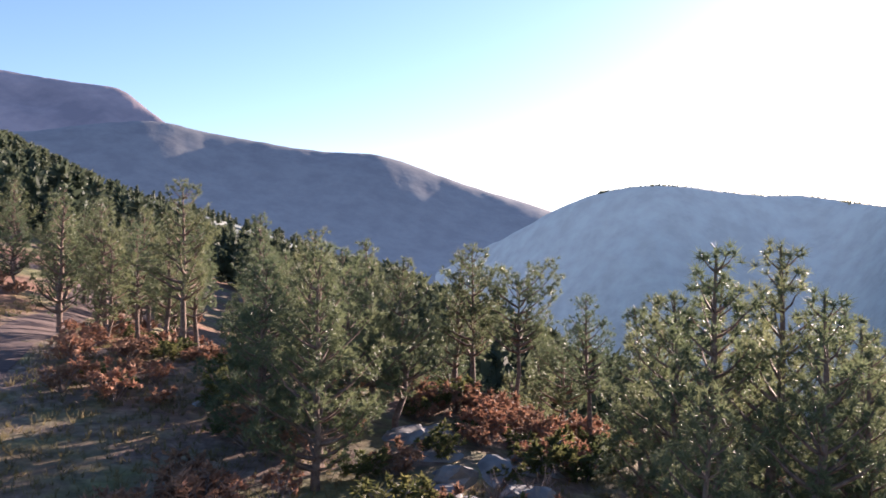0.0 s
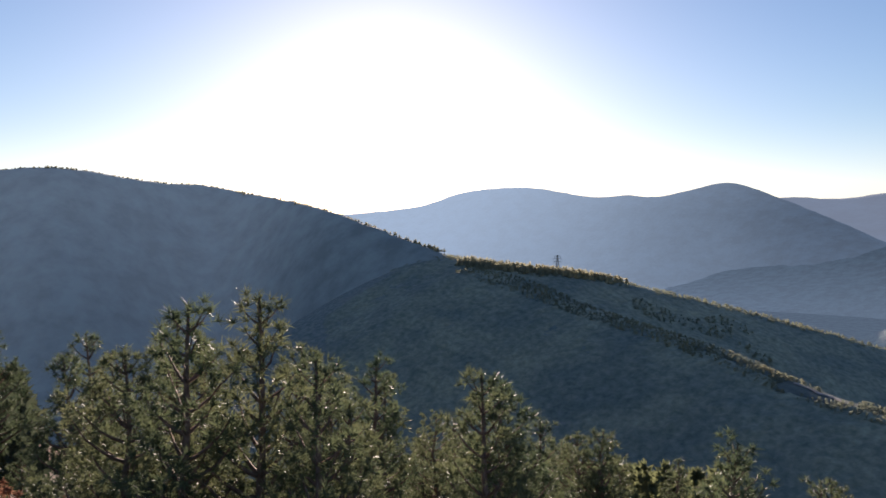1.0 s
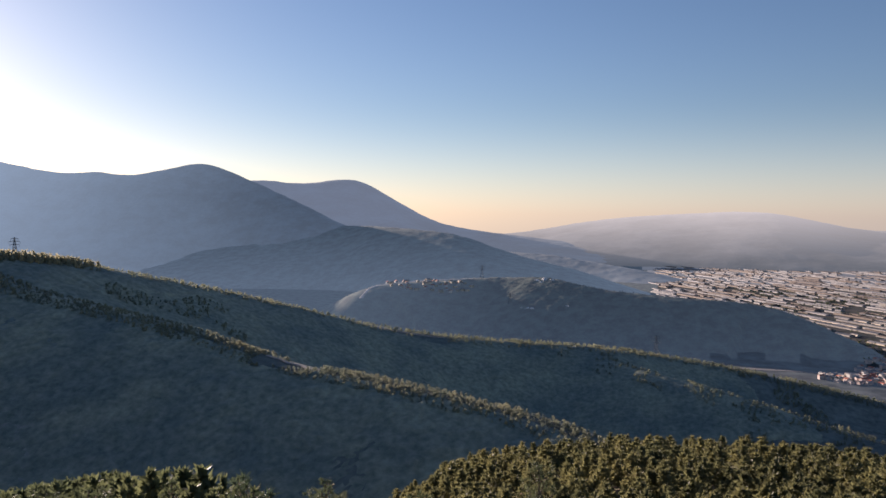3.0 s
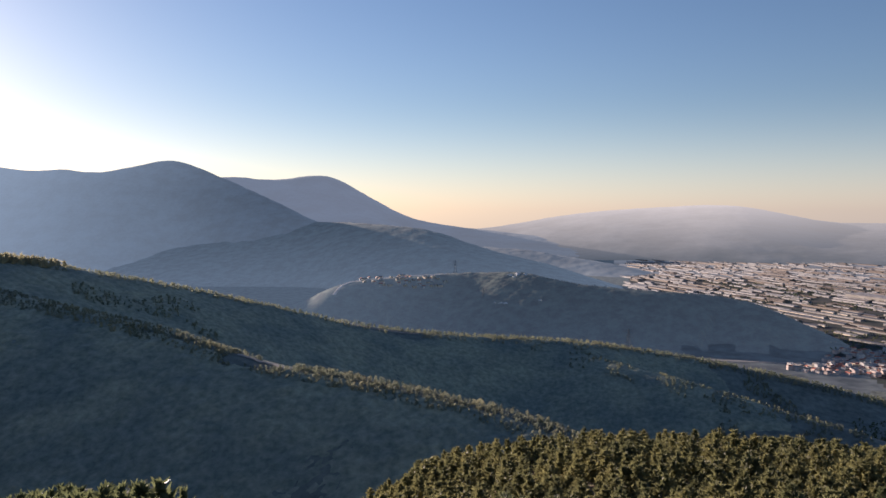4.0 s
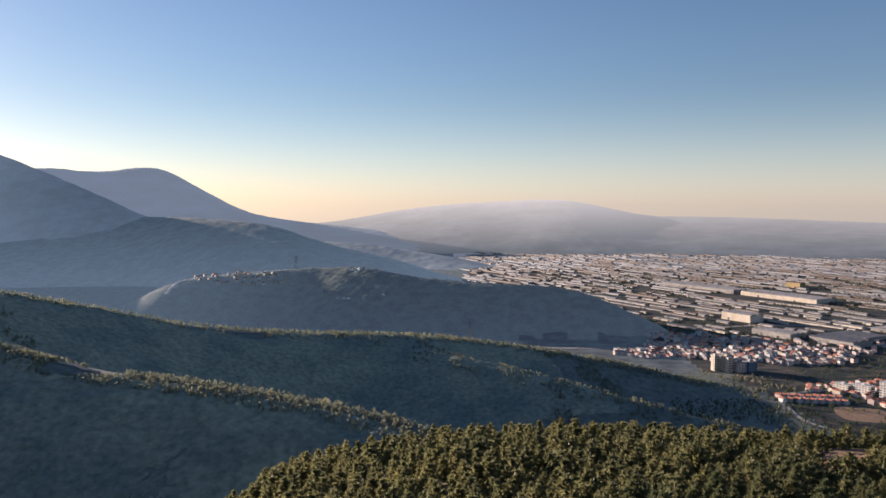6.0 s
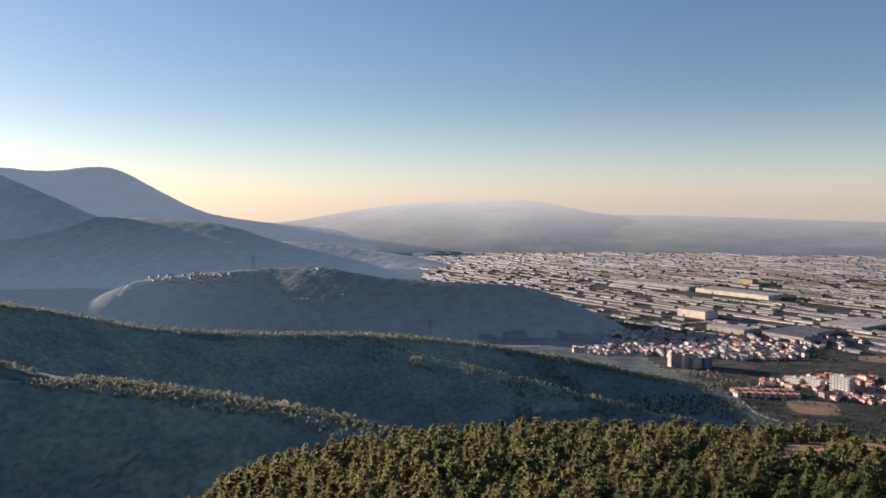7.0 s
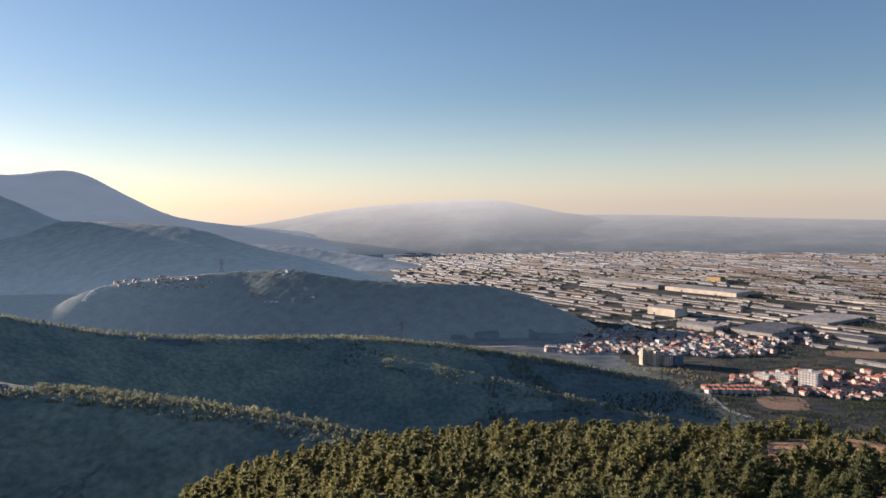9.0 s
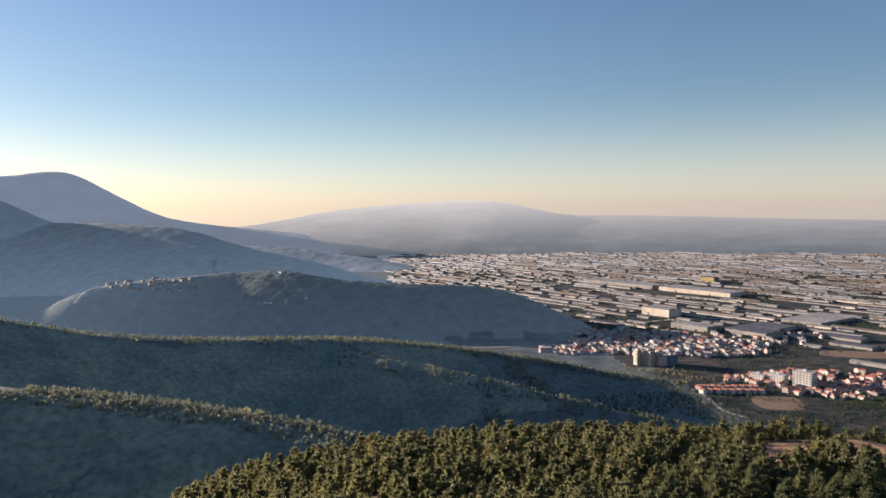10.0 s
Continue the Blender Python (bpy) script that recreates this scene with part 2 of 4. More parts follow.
# crest lines: name, slope of the flanks, rounding of the crest, points
CRESTS = (
    (0.50, 30, [(-1300, 400, -260), (-1017, 542, -170), (-854, 526, -125), (-760, 518, -85), (-681, 512, -42), (-595, 508, -19), (-533, 502, -31), (-468, 510, -34),
                (-445, 530, -36), (-400, 588, -50), (-326, 666, -76), (-216, 755, -116), (-126, 792, -129), (5, 831, -138), (53, 851, -147),
                (142, 865, -161), (245, 861, -180), (323, 856, -198)]),
    (0.50, 22, [(-507, 471, -34), (-434, 473, -49), (-345, 469, -64), (-267, 459, -76), (-192, 438, -91), (-137, 431, -95),
                (-100, 420, -98), (-51, 408, -104), (-21, 391, -107), (5, 368, -110), (40, 320, -135)]),
    (0.46, 22, [(-60, 822, -140), (60, 740, -150), (180, 690, -172), (300, 640, -196)]),
    (0.58, 35, [(-480, 1280, -190), (-440, 1335, -152), (-427, 1374, -134), (-390, 1406, -128), (-320, 1424, -123), (-228, 1451, -119),
                (-157, 1440, -116), (-106, 1415, -112), (-45, 1368, -122), (32, 1348, -130), (144, 1309, -134), (236, 1325, -140),
                (290, 1258, -152), (345, 1215, -179), (372, 1150, -198)]),
)
SPUR_LINE = [(80, 0, -22), (66, 80, -36), (60, 121, -42.5), (57, 180, -55), (60, 215, -62.5), (70, 260, -78), (85, 330, -115), (90, 420, -170)]


def rounded(pts, times=2):
    """Cuts the corners of a line of points."""
    for _ in range(times):
        p = [pts[0]]
        for a, b in zip(pts, pts[1:]):
            p += [tuple(0.75 * u + 0.25 * v for u, v in zip(a, b)), tuple(0.25 * u + 0.75 * v for u, v in zip(a, b))]
        pts = p + [pts[-1]]
    return pts


CRESTS = [(slope, round_, rounded(pts)) for slope, round_, pts in CRESTS]
SPUR = rounded(SPUR_LINE)


def crest_drop(x, y, pts):
    """Distance to the nearest place of a crest line, its height there, and the side (+ to the right of its run)."""
    best, high, side = np.full(x.shape, 1e12), np.zeros(x.shape), np.zeros(x.shape)
    for (ax, ay, az), (bx, by, bz) in zip(pts, pts[1:]):
        dx, dy = bx - ax, by - ay
        s = np.clip(((x - ax) * dx + (y - ay) * dy) / (dx * dx + dy * dy), 0, 1)
        d2 = (x - ax - s * dx) ** 2 + (y - ay - s * dy) ** 2
        nearer = d2 < best
        best = np.where(nearer, d2, best)
        high = np.where(nearer, az + s * (bz - az), high)
        side = np.where(nearer, np.sign((x - ax) * dy - (y - ay) * dx), side)
    return np.sqrt(best), high, side


def soft_max(a, b, k):
    m = np.maximum(a, b)
    return m + k * np.log1p(np.exp(-np.abs(a - b) / k))


def land(x, y):
    x, y = np.asarray(x, dtype=float), np.asarray(y, dtype=float)
    ravines = fractal(x, y, 190, 4, 3)
    h = PLAIN - 2.0 + 0 * x
    for slope, round_, pts in CRESTS:
        d, z, _ = crest_drop(x, y, pts)
        fall = slope * (np.sqrt(d * d + round_ * round_) - round_)
        r = z - fall + ravines * np.minimum(fall * 0.15, 12)
        h = soft_max(h, r, 3.0)
    d, z, side = crest_drop(x, y, SPUR)
    left = np.where(d < 100, d * d / 880, 11.4 + (d - 100) * 0.6)
    right = np.where(d < 200, d * d / 1300, 30.8 + (d - 200) * 0.42)
    z = z + 3.0 * np.exp(-(((x - 110) / 20) ** 2 + ((y - 190) / 12) ** 2))
    h = soft_max(h, z - np.where(side < 0, left, right) + 0.8 * fractal(x, y, 30, 3, 9), 2.0)
    yp, yn = np.maximum(y, 0), np.minimum(y, 0)
    home = -6.0 - 0.05 * x - 0.22 * yp - 0.0015 * yp * yp - 0.10 * yn - 0.012 * np.maximum(y - 66, 0) ** 2 - 0.05 * np.maximum(x, 0)
    for ux, uy, start, deep, wide in ((-0.985, 0.17, 24, 0.55, 13), (-0.10, 0.995, 26, 0.30, 9)):
        s, c = x * ux + y * uy, x * uy - y * ux
        home = home - deep * np.maximum(s - start, 0) * np.exp(-(c / (wide + 0.28 * np.maximum(s, 0))) ** 2)
    out = np.hypot(x, y)
    far_west = np.maximum(-x - 70, 0)
    home = home - 0.004 * far_west ** 2 * (0.4 + 0.6 * np.clip((y + 60) / 60, 0, 1))
    home = home - 0.005 * np.maximum(-x - 28, 0) ** 2 * np.clip((y - 15) / 20, 0, 1)
    home = np.maximum(home, -320)
    d2, z2, _ = crest_drop(x, y, [(-400, -420, 80), (-230, -190, 42), (-135, -92, 16), (-80, -60, 2)])
    home = soft_max(home, z2 - 0.3 * (np.sqrt(d2 * d2 + 400) - 20) - 0.005 * np.clip(d2 - 55, 0, 300) ** 2, 2.0)
    home = home + 0.35 * fractal(x, y, 9, 4, 21) * np.clip(out / 4, 0, 1)
    return soft_max(h, home, 2.5)


def ground_z(x, y):
    return float(land(np.array([x]), np.array([y]))[0])


az_list = np.radians(np.concatenate([np.arange(-124, 42, 0.36), np.arange(42, 236, 2.0)]))
radii = np.concatenate([[0.0, 0.0005], np.geomspace(2.0, 4850, 360)])
A, R = np.meshgrid(az_list, radii[1:])
X, Y = R * np.sin(A) - 2, R * np.cos(A) + 2
Zl = land(X, Y)
na, nr = len(az_list), len(radii) - 1
verts = np.stack([X, Y, Zl], -1).reshape(-1, 3)
i, j = np.meshgrid(np.arange(nr - 1), np.arange(na), indexing="ij")
jn = (j + 1) % na
quads = np.stack([i * na + j, i * na + jn, (i + 1) * na + jn, (i + 1) * na + j], -1).reshape(-1, 4)[:, ::-1]
me = smooth(mesh_of("ground", verts, quads, near_mat))
me.materials.append(slope_mat)
me.materials.append(plain_mat)
# Far ground slots emit: haze painted over ridge, plain and shaded valley floor.
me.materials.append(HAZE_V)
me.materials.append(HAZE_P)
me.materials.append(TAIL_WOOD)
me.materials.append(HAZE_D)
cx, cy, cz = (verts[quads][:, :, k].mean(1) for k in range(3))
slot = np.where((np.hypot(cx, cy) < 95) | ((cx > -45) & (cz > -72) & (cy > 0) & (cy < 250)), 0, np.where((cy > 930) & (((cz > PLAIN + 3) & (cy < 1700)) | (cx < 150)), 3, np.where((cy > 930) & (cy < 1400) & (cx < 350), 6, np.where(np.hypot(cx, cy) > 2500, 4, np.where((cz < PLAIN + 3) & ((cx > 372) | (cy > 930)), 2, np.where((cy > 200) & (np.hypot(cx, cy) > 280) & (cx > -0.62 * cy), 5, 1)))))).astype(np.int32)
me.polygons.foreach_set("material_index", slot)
tagged(new("ground", me), "hilly land with wooded ridges falling to a farmed plain", "ground", kind="structure")


def range_of_hills(name, pts, steep, width, rounding, material, label, rough=20.0, seed=1):
    """A far range as a strip of land either side of its crest line."""
    pts = np.array(rounded(pts, 2), dtype=float)
    seg = np.concatenate([[0], np.cumsum(np.hypot(*np.diff(pts[:, :2], axis=0).T))])
    s = np.linspace(0, seg[-1], 200)
    line = np.stack([np.interp(s, seg, pts[:, k]) for k in range(3)], -1)
    for _ in range(2):
        line[1:-1, 2] = (line[:-2, 2] + 2 * line[1:-1, 2] + line[2:, 2]) / 4
    tan = np.gradient(line[:, :2], axis=0)
    tan /= np.linalg.norm(tan, axis=1)[:, None]
    nor = np.array([-line[:, 0], -line[:, 1]]).T
    nor = nor / np.linalg.norm(nor, axis=1)[:, None]
    d = np.linspace(-0.3, 1, 44) * width
    P = line[:, None, :2] + nor[:, None, :] * d[None, :, None]
    u = np.abs(d) / width
    shape = 1 - ((np.sqrt(u * u + rounding * rounding) - rounding) / (math.sqrt(1 + rounding * rounding) - rounding)) ** steep
    foot = PLAIN - 30
    z = foot + (line[:, None, 2] - foot) * shape[None, :]
    z += fractal(P[..., 0], P[..., 1], 260, 5, seed) * np.minimum((line[:, None, 2] - z) * 0.3, rough)
    z += fractal(P[..., 0], P[..., 1], 28, 2, seed + 7) * 2.6
    v = np.concatenate([P, z[..., None]], -1).reshape(-1, 3)
    i, j = np.meshgrid(np.arange(199), np.arange(43), indexing="ij")
    q = np.stack([i * 44 + j, (i + 1) * 44 + j, (i + 1) * 44 + j + 1, i * 44 + j + 1], -1).reshape(-1, 4)
    ob = new(name, smooth(mesh_of(name, v, q, material)))
    return tagged(ob, label, "hills", kind="structure")


# The ranges' paleness is haze painted into their emission.
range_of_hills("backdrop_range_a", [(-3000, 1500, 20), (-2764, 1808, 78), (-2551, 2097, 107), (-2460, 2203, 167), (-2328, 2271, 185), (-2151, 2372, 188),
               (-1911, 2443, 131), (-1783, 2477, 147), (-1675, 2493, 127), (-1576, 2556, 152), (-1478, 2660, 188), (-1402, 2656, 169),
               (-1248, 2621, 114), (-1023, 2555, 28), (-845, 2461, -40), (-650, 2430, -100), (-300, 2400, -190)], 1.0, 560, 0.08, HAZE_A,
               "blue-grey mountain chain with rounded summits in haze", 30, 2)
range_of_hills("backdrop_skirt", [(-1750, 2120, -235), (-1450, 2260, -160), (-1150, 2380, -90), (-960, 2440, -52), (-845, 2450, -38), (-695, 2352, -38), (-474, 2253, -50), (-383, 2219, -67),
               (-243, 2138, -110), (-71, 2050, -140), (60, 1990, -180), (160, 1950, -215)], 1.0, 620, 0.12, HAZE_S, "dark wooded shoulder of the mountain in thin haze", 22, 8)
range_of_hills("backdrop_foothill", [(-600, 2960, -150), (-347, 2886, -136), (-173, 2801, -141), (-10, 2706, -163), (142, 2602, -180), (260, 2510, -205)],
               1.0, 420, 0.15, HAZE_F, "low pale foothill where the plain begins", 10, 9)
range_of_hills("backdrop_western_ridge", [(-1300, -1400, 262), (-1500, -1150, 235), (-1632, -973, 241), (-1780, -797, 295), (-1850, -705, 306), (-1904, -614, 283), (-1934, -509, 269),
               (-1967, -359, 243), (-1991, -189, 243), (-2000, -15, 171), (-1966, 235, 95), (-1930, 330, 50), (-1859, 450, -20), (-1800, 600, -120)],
               1.0, 900, 0.08, HAZE_W, "long wooded ridge under painted blue haze", 14, 10)
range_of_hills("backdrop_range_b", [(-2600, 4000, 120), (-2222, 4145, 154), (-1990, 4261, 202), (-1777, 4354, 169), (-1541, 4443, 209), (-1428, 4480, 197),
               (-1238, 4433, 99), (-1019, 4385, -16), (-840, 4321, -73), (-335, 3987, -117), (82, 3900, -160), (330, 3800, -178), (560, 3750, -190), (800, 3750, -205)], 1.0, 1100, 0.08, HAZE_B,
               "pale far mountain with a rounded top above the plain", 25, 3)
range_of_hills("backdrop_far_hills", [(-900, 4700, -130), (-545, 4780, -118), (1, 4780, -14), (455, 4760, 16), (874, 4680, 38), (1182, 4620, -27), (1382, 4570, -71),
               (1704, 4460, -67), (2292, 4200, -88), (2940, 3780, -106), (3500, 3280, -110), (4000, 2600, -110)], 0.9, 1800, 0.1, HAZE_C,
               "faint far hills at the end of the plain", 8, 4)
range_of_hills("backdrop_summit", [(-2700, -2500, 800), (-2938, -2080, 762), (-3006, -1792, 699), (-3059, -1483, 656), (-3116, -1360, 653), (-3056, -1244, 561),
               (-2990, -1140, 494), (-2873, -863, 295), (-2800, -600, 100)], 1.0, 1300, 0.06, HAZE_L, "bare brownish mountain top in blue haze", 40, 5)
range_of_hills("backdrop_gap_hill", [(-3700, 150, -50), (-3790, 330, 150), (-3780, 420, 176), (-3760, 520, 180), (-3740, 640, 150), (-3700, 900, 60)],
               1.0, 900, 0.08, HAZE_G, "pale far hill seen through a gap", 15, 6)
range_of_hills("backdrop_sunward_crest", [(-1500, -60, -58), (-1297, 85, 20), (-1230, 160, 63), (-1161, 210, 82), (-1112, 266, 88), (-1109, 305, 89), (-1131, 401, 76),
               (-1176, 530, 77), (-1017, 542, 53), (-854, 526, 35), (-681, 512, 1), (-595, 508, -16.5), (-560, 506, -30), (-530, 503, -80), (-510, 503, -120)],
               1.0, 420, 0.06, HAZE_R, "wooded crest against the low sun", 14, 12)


# ---- trees ----
def tube(path, radii_, sides=6):
    """Points and triangles of a tapering tube along a path."""
    path = np.asarray(path, dtype=float)
    n = len(path)
    tan = np.gradient(path, axis=0)
    tan /= np.linalg.norm(tan, axis=1)[:, None] + 1e-9
    ref = np.where(np.abs(tan[:, 2:3]) > 0.9, np.array([[1.0, 0, 0]]), np.array([[0, 0, 1.0]]))
    u = np.cross(tan, ref)
    u /= np.linalg.norm(u, axis=1)[:, None]
    w = np.cross(tan, u)
    a = np.arange(sides) * 2 * np.pi / sides
    ring = u[:, None] * np.cos(a)[None, :, None] + w[:, None] * np.sin(a)[None, :, None]
    v = (path[:, None] + ring * np.asarray(radii_)[:, None, None]).reshape(-1, 3)
    i, j = np.meshgrid(np.arange(n - 1), np.arange(sides), indexing="ij")
    k = (j + 1) % sides
    a0, b0, c0, d0 = i * sides + j, i * sides + k, (i + 1) * sides + k, (i + 1) * sides + j
    f = np.concatenate([np.stack([a0, b0, c0], -1).reshape(-1, 3), np.stack([a0, c0, d0], -1).reshape(-1, 3)])
    return v, f


def joined(pieces):
    vs, fs, at = [], [], 0
    for v, f in pieces:
        vs.append(v)
        fs.append(f + at)
        at += len(v)
    return np.concatenate(vs), np.concatenate(fs)


def unit(v):
    return v / (np.linalg.norm(v, axis=-1, keepdims=True) + 1e-9)


def tufts(rng, at, ways, blades, length, width, spread):
    """Bunches of narrow needles: one triangle a needle or needle bundle."""
    n = len(at)
    w = unit(ways[:, None, :] + spread * rng.normal(size=(n, blades, 3)))
    ln = length * rng.uniform(0.65, 1.25, (n, blades, 1))
    side = unit(np.cross(w, rng.normal(size=(n, blades, 3)))) * width
    base = at[:, None, :] + 0.15 * ln * rng.normal(size=(n, blades, 3)) * 0.6
    v = np.stack([base - side, base + side, base + w * ln], 2).reshape(-1, 3)
    return v, np.arange(len(v)).reshape(-1, 3)


def pine_parts(seed, height, bare, spread, blades, tuft_step, length, width, flat=0.0, limb_sides=4, lean=0.25):
    """Trunk-and-limb mesh and needle mesh of one pine. bare: height of the clear trunk as a share; flat: how flat-topped."""
    rng = np.random.default_rng(seed)
    zs = np.linspace(-0.3, height, 9)
    off = np.cumsum(rng.normal(0, 0.05 * lean / 0.25, (9, 2)), axis=0) * (zs[:, None] > 0.5)
    trunk = np.column_stack([off, zs])
    base = 0.022 * height
    wood = [tube(trunk, np.linspace(base, base * 0.12, 9), 7)]
    at, ways = [], []
    z = bare * height
    turn = rng.uniform(0, 6.3)
    while z < height * 0.985:
        u = (z / height - bare) / (1 - bare)
        reach = spread * height * ((1 - u) ** (0.85 - 0.5 * flat)) * (0.55 + 0.45 * min(1, u * 4 + 0.3)) + 0.12
        for k in range(rng.integers(3, 5)):
            turn += 2.4 + rng.normal(0, 0.3)
            ln = reach * rng.uniform(0.55, 1.15)
            rise = rng.uniform(0.15, 0.55) + 0.7 * u
            p0 = np.array([np.interp(z, zs, off[:, 0]), np.interp(z, zs, off[:, 1]), z])
            out = np.array([math.cos(turn), math.sin(turn), 0])
            s = np.linspace(0, 1, 5)[:, None]
            line = p0 + out * ln * s + np.array([0, 0, 1.0]) * ln * (rise * s * 0.55 + 0.45 * s ** 2.2) + rng.normal(0, 0.03 * ln, (5, 3)) * s
            wood.append(tube(line, np.linspace(0.012 * height * (1 - 0.75 * u), 0.006, 5), limb_sides if ln > 0.9 else 3))
            twigs = max(2, int(ln / 0.08))
            for q in range(twigs):
                f = rng.uniform(0.3, 1.0) ** 0.8
                pb = np.array([np.interp(f, s[:, 0], line[:, c]) for c in range(3)])
                tw = unit(out * 0.5 + rng.normal(0, 0.6, 3) + np.array([0, 0, 0.65]))
                tl = rng.uniform(0.15, 0.42) * (0.5 + 0.5 * min(1, ln))
                m = max(1, int(tl / tuft_step))
                for r in range(m):
                    at.append(pb + tw * tl * (r + 1) / m)
                    ways.append(tw)
            at.append(line[-1])
            ways.append(unit(line[-1] - line[-2] + np.array([0, 0, 0.05])))
        z += rng.uniform(0.24, 0.42) * max(height / 6, 0.5)
    for r in range(4):
        at.append(np.array([off[-1, 0], off[-1, 1], height - 0.12 * r]))
        ways.append(np.array([0, 0, 1.0]))
    return joined(wood), tufts(rng, np.array(at), np.array(ways), blades, length, width, 1.15)


def pine(seed, label, *shape, **more):
    wood, green = pine_parts(seed, *shape, **more)
    ob = new("pine_tree")
    tagged(ob, label, "tree", "pines on the hillside")
    part("trunk", smooth(mesh_of("trunk", *wood, BARK)), BARK, ob)
    part("crown", mesh_of("crown", *green, NEEDLES), NEEDLES, ob)
    return ob


# height, clear trunk, spread, blades, tuft step, needle length, needle width
PINES = [
    (pine(11, "tall slim green pine with a bare lower trunk", 6.3, 0.36, 0.23, 22, 0.13, 0.155, 0.0082), 6.3),
    (pine(12, "bushy light-green pine branched down to the ground", 5.2, 0.10, 0.30, 22, 0.13, 0.155, 0.0082), 5.2),
    (pine(13, "green pine with a flat open crown on a bare trunk", 4.6, 0.48, 0.34, 22, 0.13, 0.155, 0.0082, flat=0.8), 4.6),
    (pine(14, "dense upright pine with candle-like shoots", 6.2, 0.16, 0.21, 22, 0.13, 0.155, 0.0082), 6.2),
    (pine(15, "slender young pine with a pointed top", 5.4, 0.3, 0.18, 22, 0.13, 0.155, 0.0082), 5.4),
    (pine(16, "broad pine with an uneven twin-topped crown", 5.6, 0.2, 0.27, 22, 0.13, 0.155, 0.0082, lean=0.6), 5.6),
]
used = set()


# the same habits with fewer needles, for the ranks behind
PINES_BEHIND = [
    (pine(21, "tall slim pine standing behind the first row", 6.3, 0.36, 0.23, 10, 0.13, 0.155, 0.017), 6.3),
    (pine(22, "bushy pine standing behind the first row", 5.2, 0.10, 0.30, 10, 0.13, 0.155, 0.017), 5.2),
    None,
    (pine(24, "dense upright pine standing behind the first row", 6.2, 0.16, 0.21, 10, 0.13, 0.155, 0.017), 6.2),
    (pine(25, "slender pine standing behind the first row", 5.4, 0.3, 0.18, 10, 0.13, 0.155, 0.017), 5.4),
    (pine(26, "twin-topped pine standing behind the first row", 5.6, 0.2, 0.27, 10, 0.13, 0.155, 0.017, lean=0.6), 5.6),
]


def plant_pine(kind, x, y, height, turn, sink=0.1, behind=False):
    ob, natural = (PINES_BEHIND if behind else PINES)[kind]
    kind = (kind, behind)
    k = height / natural
    m = Matrix.LocRotScale((x, y, ground_z(x, y) - sink), Euler((0, 0, turn)), (k, k, k))
    if kind in used:
        copy_thing(ob, m).scale = (k, k, k)
    else:
        used.add(kind)
        ob.matrix_basis = m


rnd = random.Random(5)
STAND = (
    (0, -27.3, -9.7, 6.3), (3, -26.2, -6.6, 5.5), (0, -34.6, -15.8, 6.2), (0, -39.9, -20.8, 5.2), (5, -43.4, -24.9, 5.2), (0, -39.9, -16.0, 6.9),
    (1, -18.0, -4.6, 4.6), (5, -20.6, -5.2, 4.8), (1, -23.0, -4.4, 5.0), (3, -22.4, -2.6, 5.0), (4, -29.5, -11.2, 5.6),
    (1, -16.2, -3.0, 5.2), (1, -19.8, -2.8, 4.9), (5, -20.9, -1.7, 4.7), (3, -32.2, -7.2, 6.0), (0, -25.0, 0.5, 5.3), (4, -26.0, -0.1, 5.4),
    (2, -23.9, 1.6, 4.5), (2, -28.8, 3.6, 4.6), (0, -23.7, 4.0, 4.4), (3, -12.3, 4.2, 6.4), (3, -12.4, 5.0, 6.6), (5, -14.9, 4.3, 5.5),
)
STAND_RIGHT = (
    (3, -10.9, 5.0, 5.9), (4, -18.5, 4.3, 4.9), (3, -13.4, 6.8, 5.5), (1, -8.4, 2.6, 4.5), (3, -17.9, 11.2, 5.8), (3, -11.4, 8.3, 6.0),
    (4, -12.4, 10.1, 5.8), (3, -13.4, 12.0, 5.3), (4, -14.4, 15.1, 5.2), (5, -15.5, 7.5, 5.8), (1, -10.1, 13.8, 5.7), (4, -14.3, 15.3, 4.9),
    (4, -12.4, 9.7, 5.9), (1, -11.1, 20.5, 5.1), (3, -5.8, 21.1, 6.5), (5, -15.5, 16.1, 5.0), (4, -11.6, 22.7, 4.8), (3, -11.7, 6.2, 5.3),
    (5, -15.6, 5.1, 5.9), (4, -19.7, 5.2, 5.2),
)
taken = []
for kind, x, y, h in STAND + STAND_RIGHT:
    plant_pine(kind, x, y, h, rnd.uniform(0, 6.28))
    taken.append((x, y))


def free(x, y, gap):
    return all((x - a) ** 2 + (y - b) ** 2 > gap * gap for a, b in taken)


def below_view(x, y, z, h):
    """Tree height held so that the tops on the lower slope stay at one falling line."""
    d = np.hypot(x + 4, y - 1)
    bearing = np.degrees(np.arctan2(x + 4, y - 1))
    top = 1.5 - d * 0.312 + 0.7 * fractal(x, y, 7, 2, 88)
    return np.where((bearing > -46) & (bearing < 20), np.minimum(h, top - z), h)


def scatter_pines(count, box, keep, low, high, gap, kinds):
    made = 0
    for _ in range(count * 30):
        x, y = rnd.uniform(box[0], box[1]), rnd.uniform(box[2], box[3])
        if made < count and keep(x, y) and free(x, y, gap):
            h = float(below_view(np.array([x]), np.array([y]), ground_z(x, y), rnd.uniform(low, high))[0])
            if h > 2.6:
                taken.append((x, y))
                plant_pine(rnd.choice(kinds), x, y, h, rnd.uniform(0, 6.28), behind=True)
                made += 1


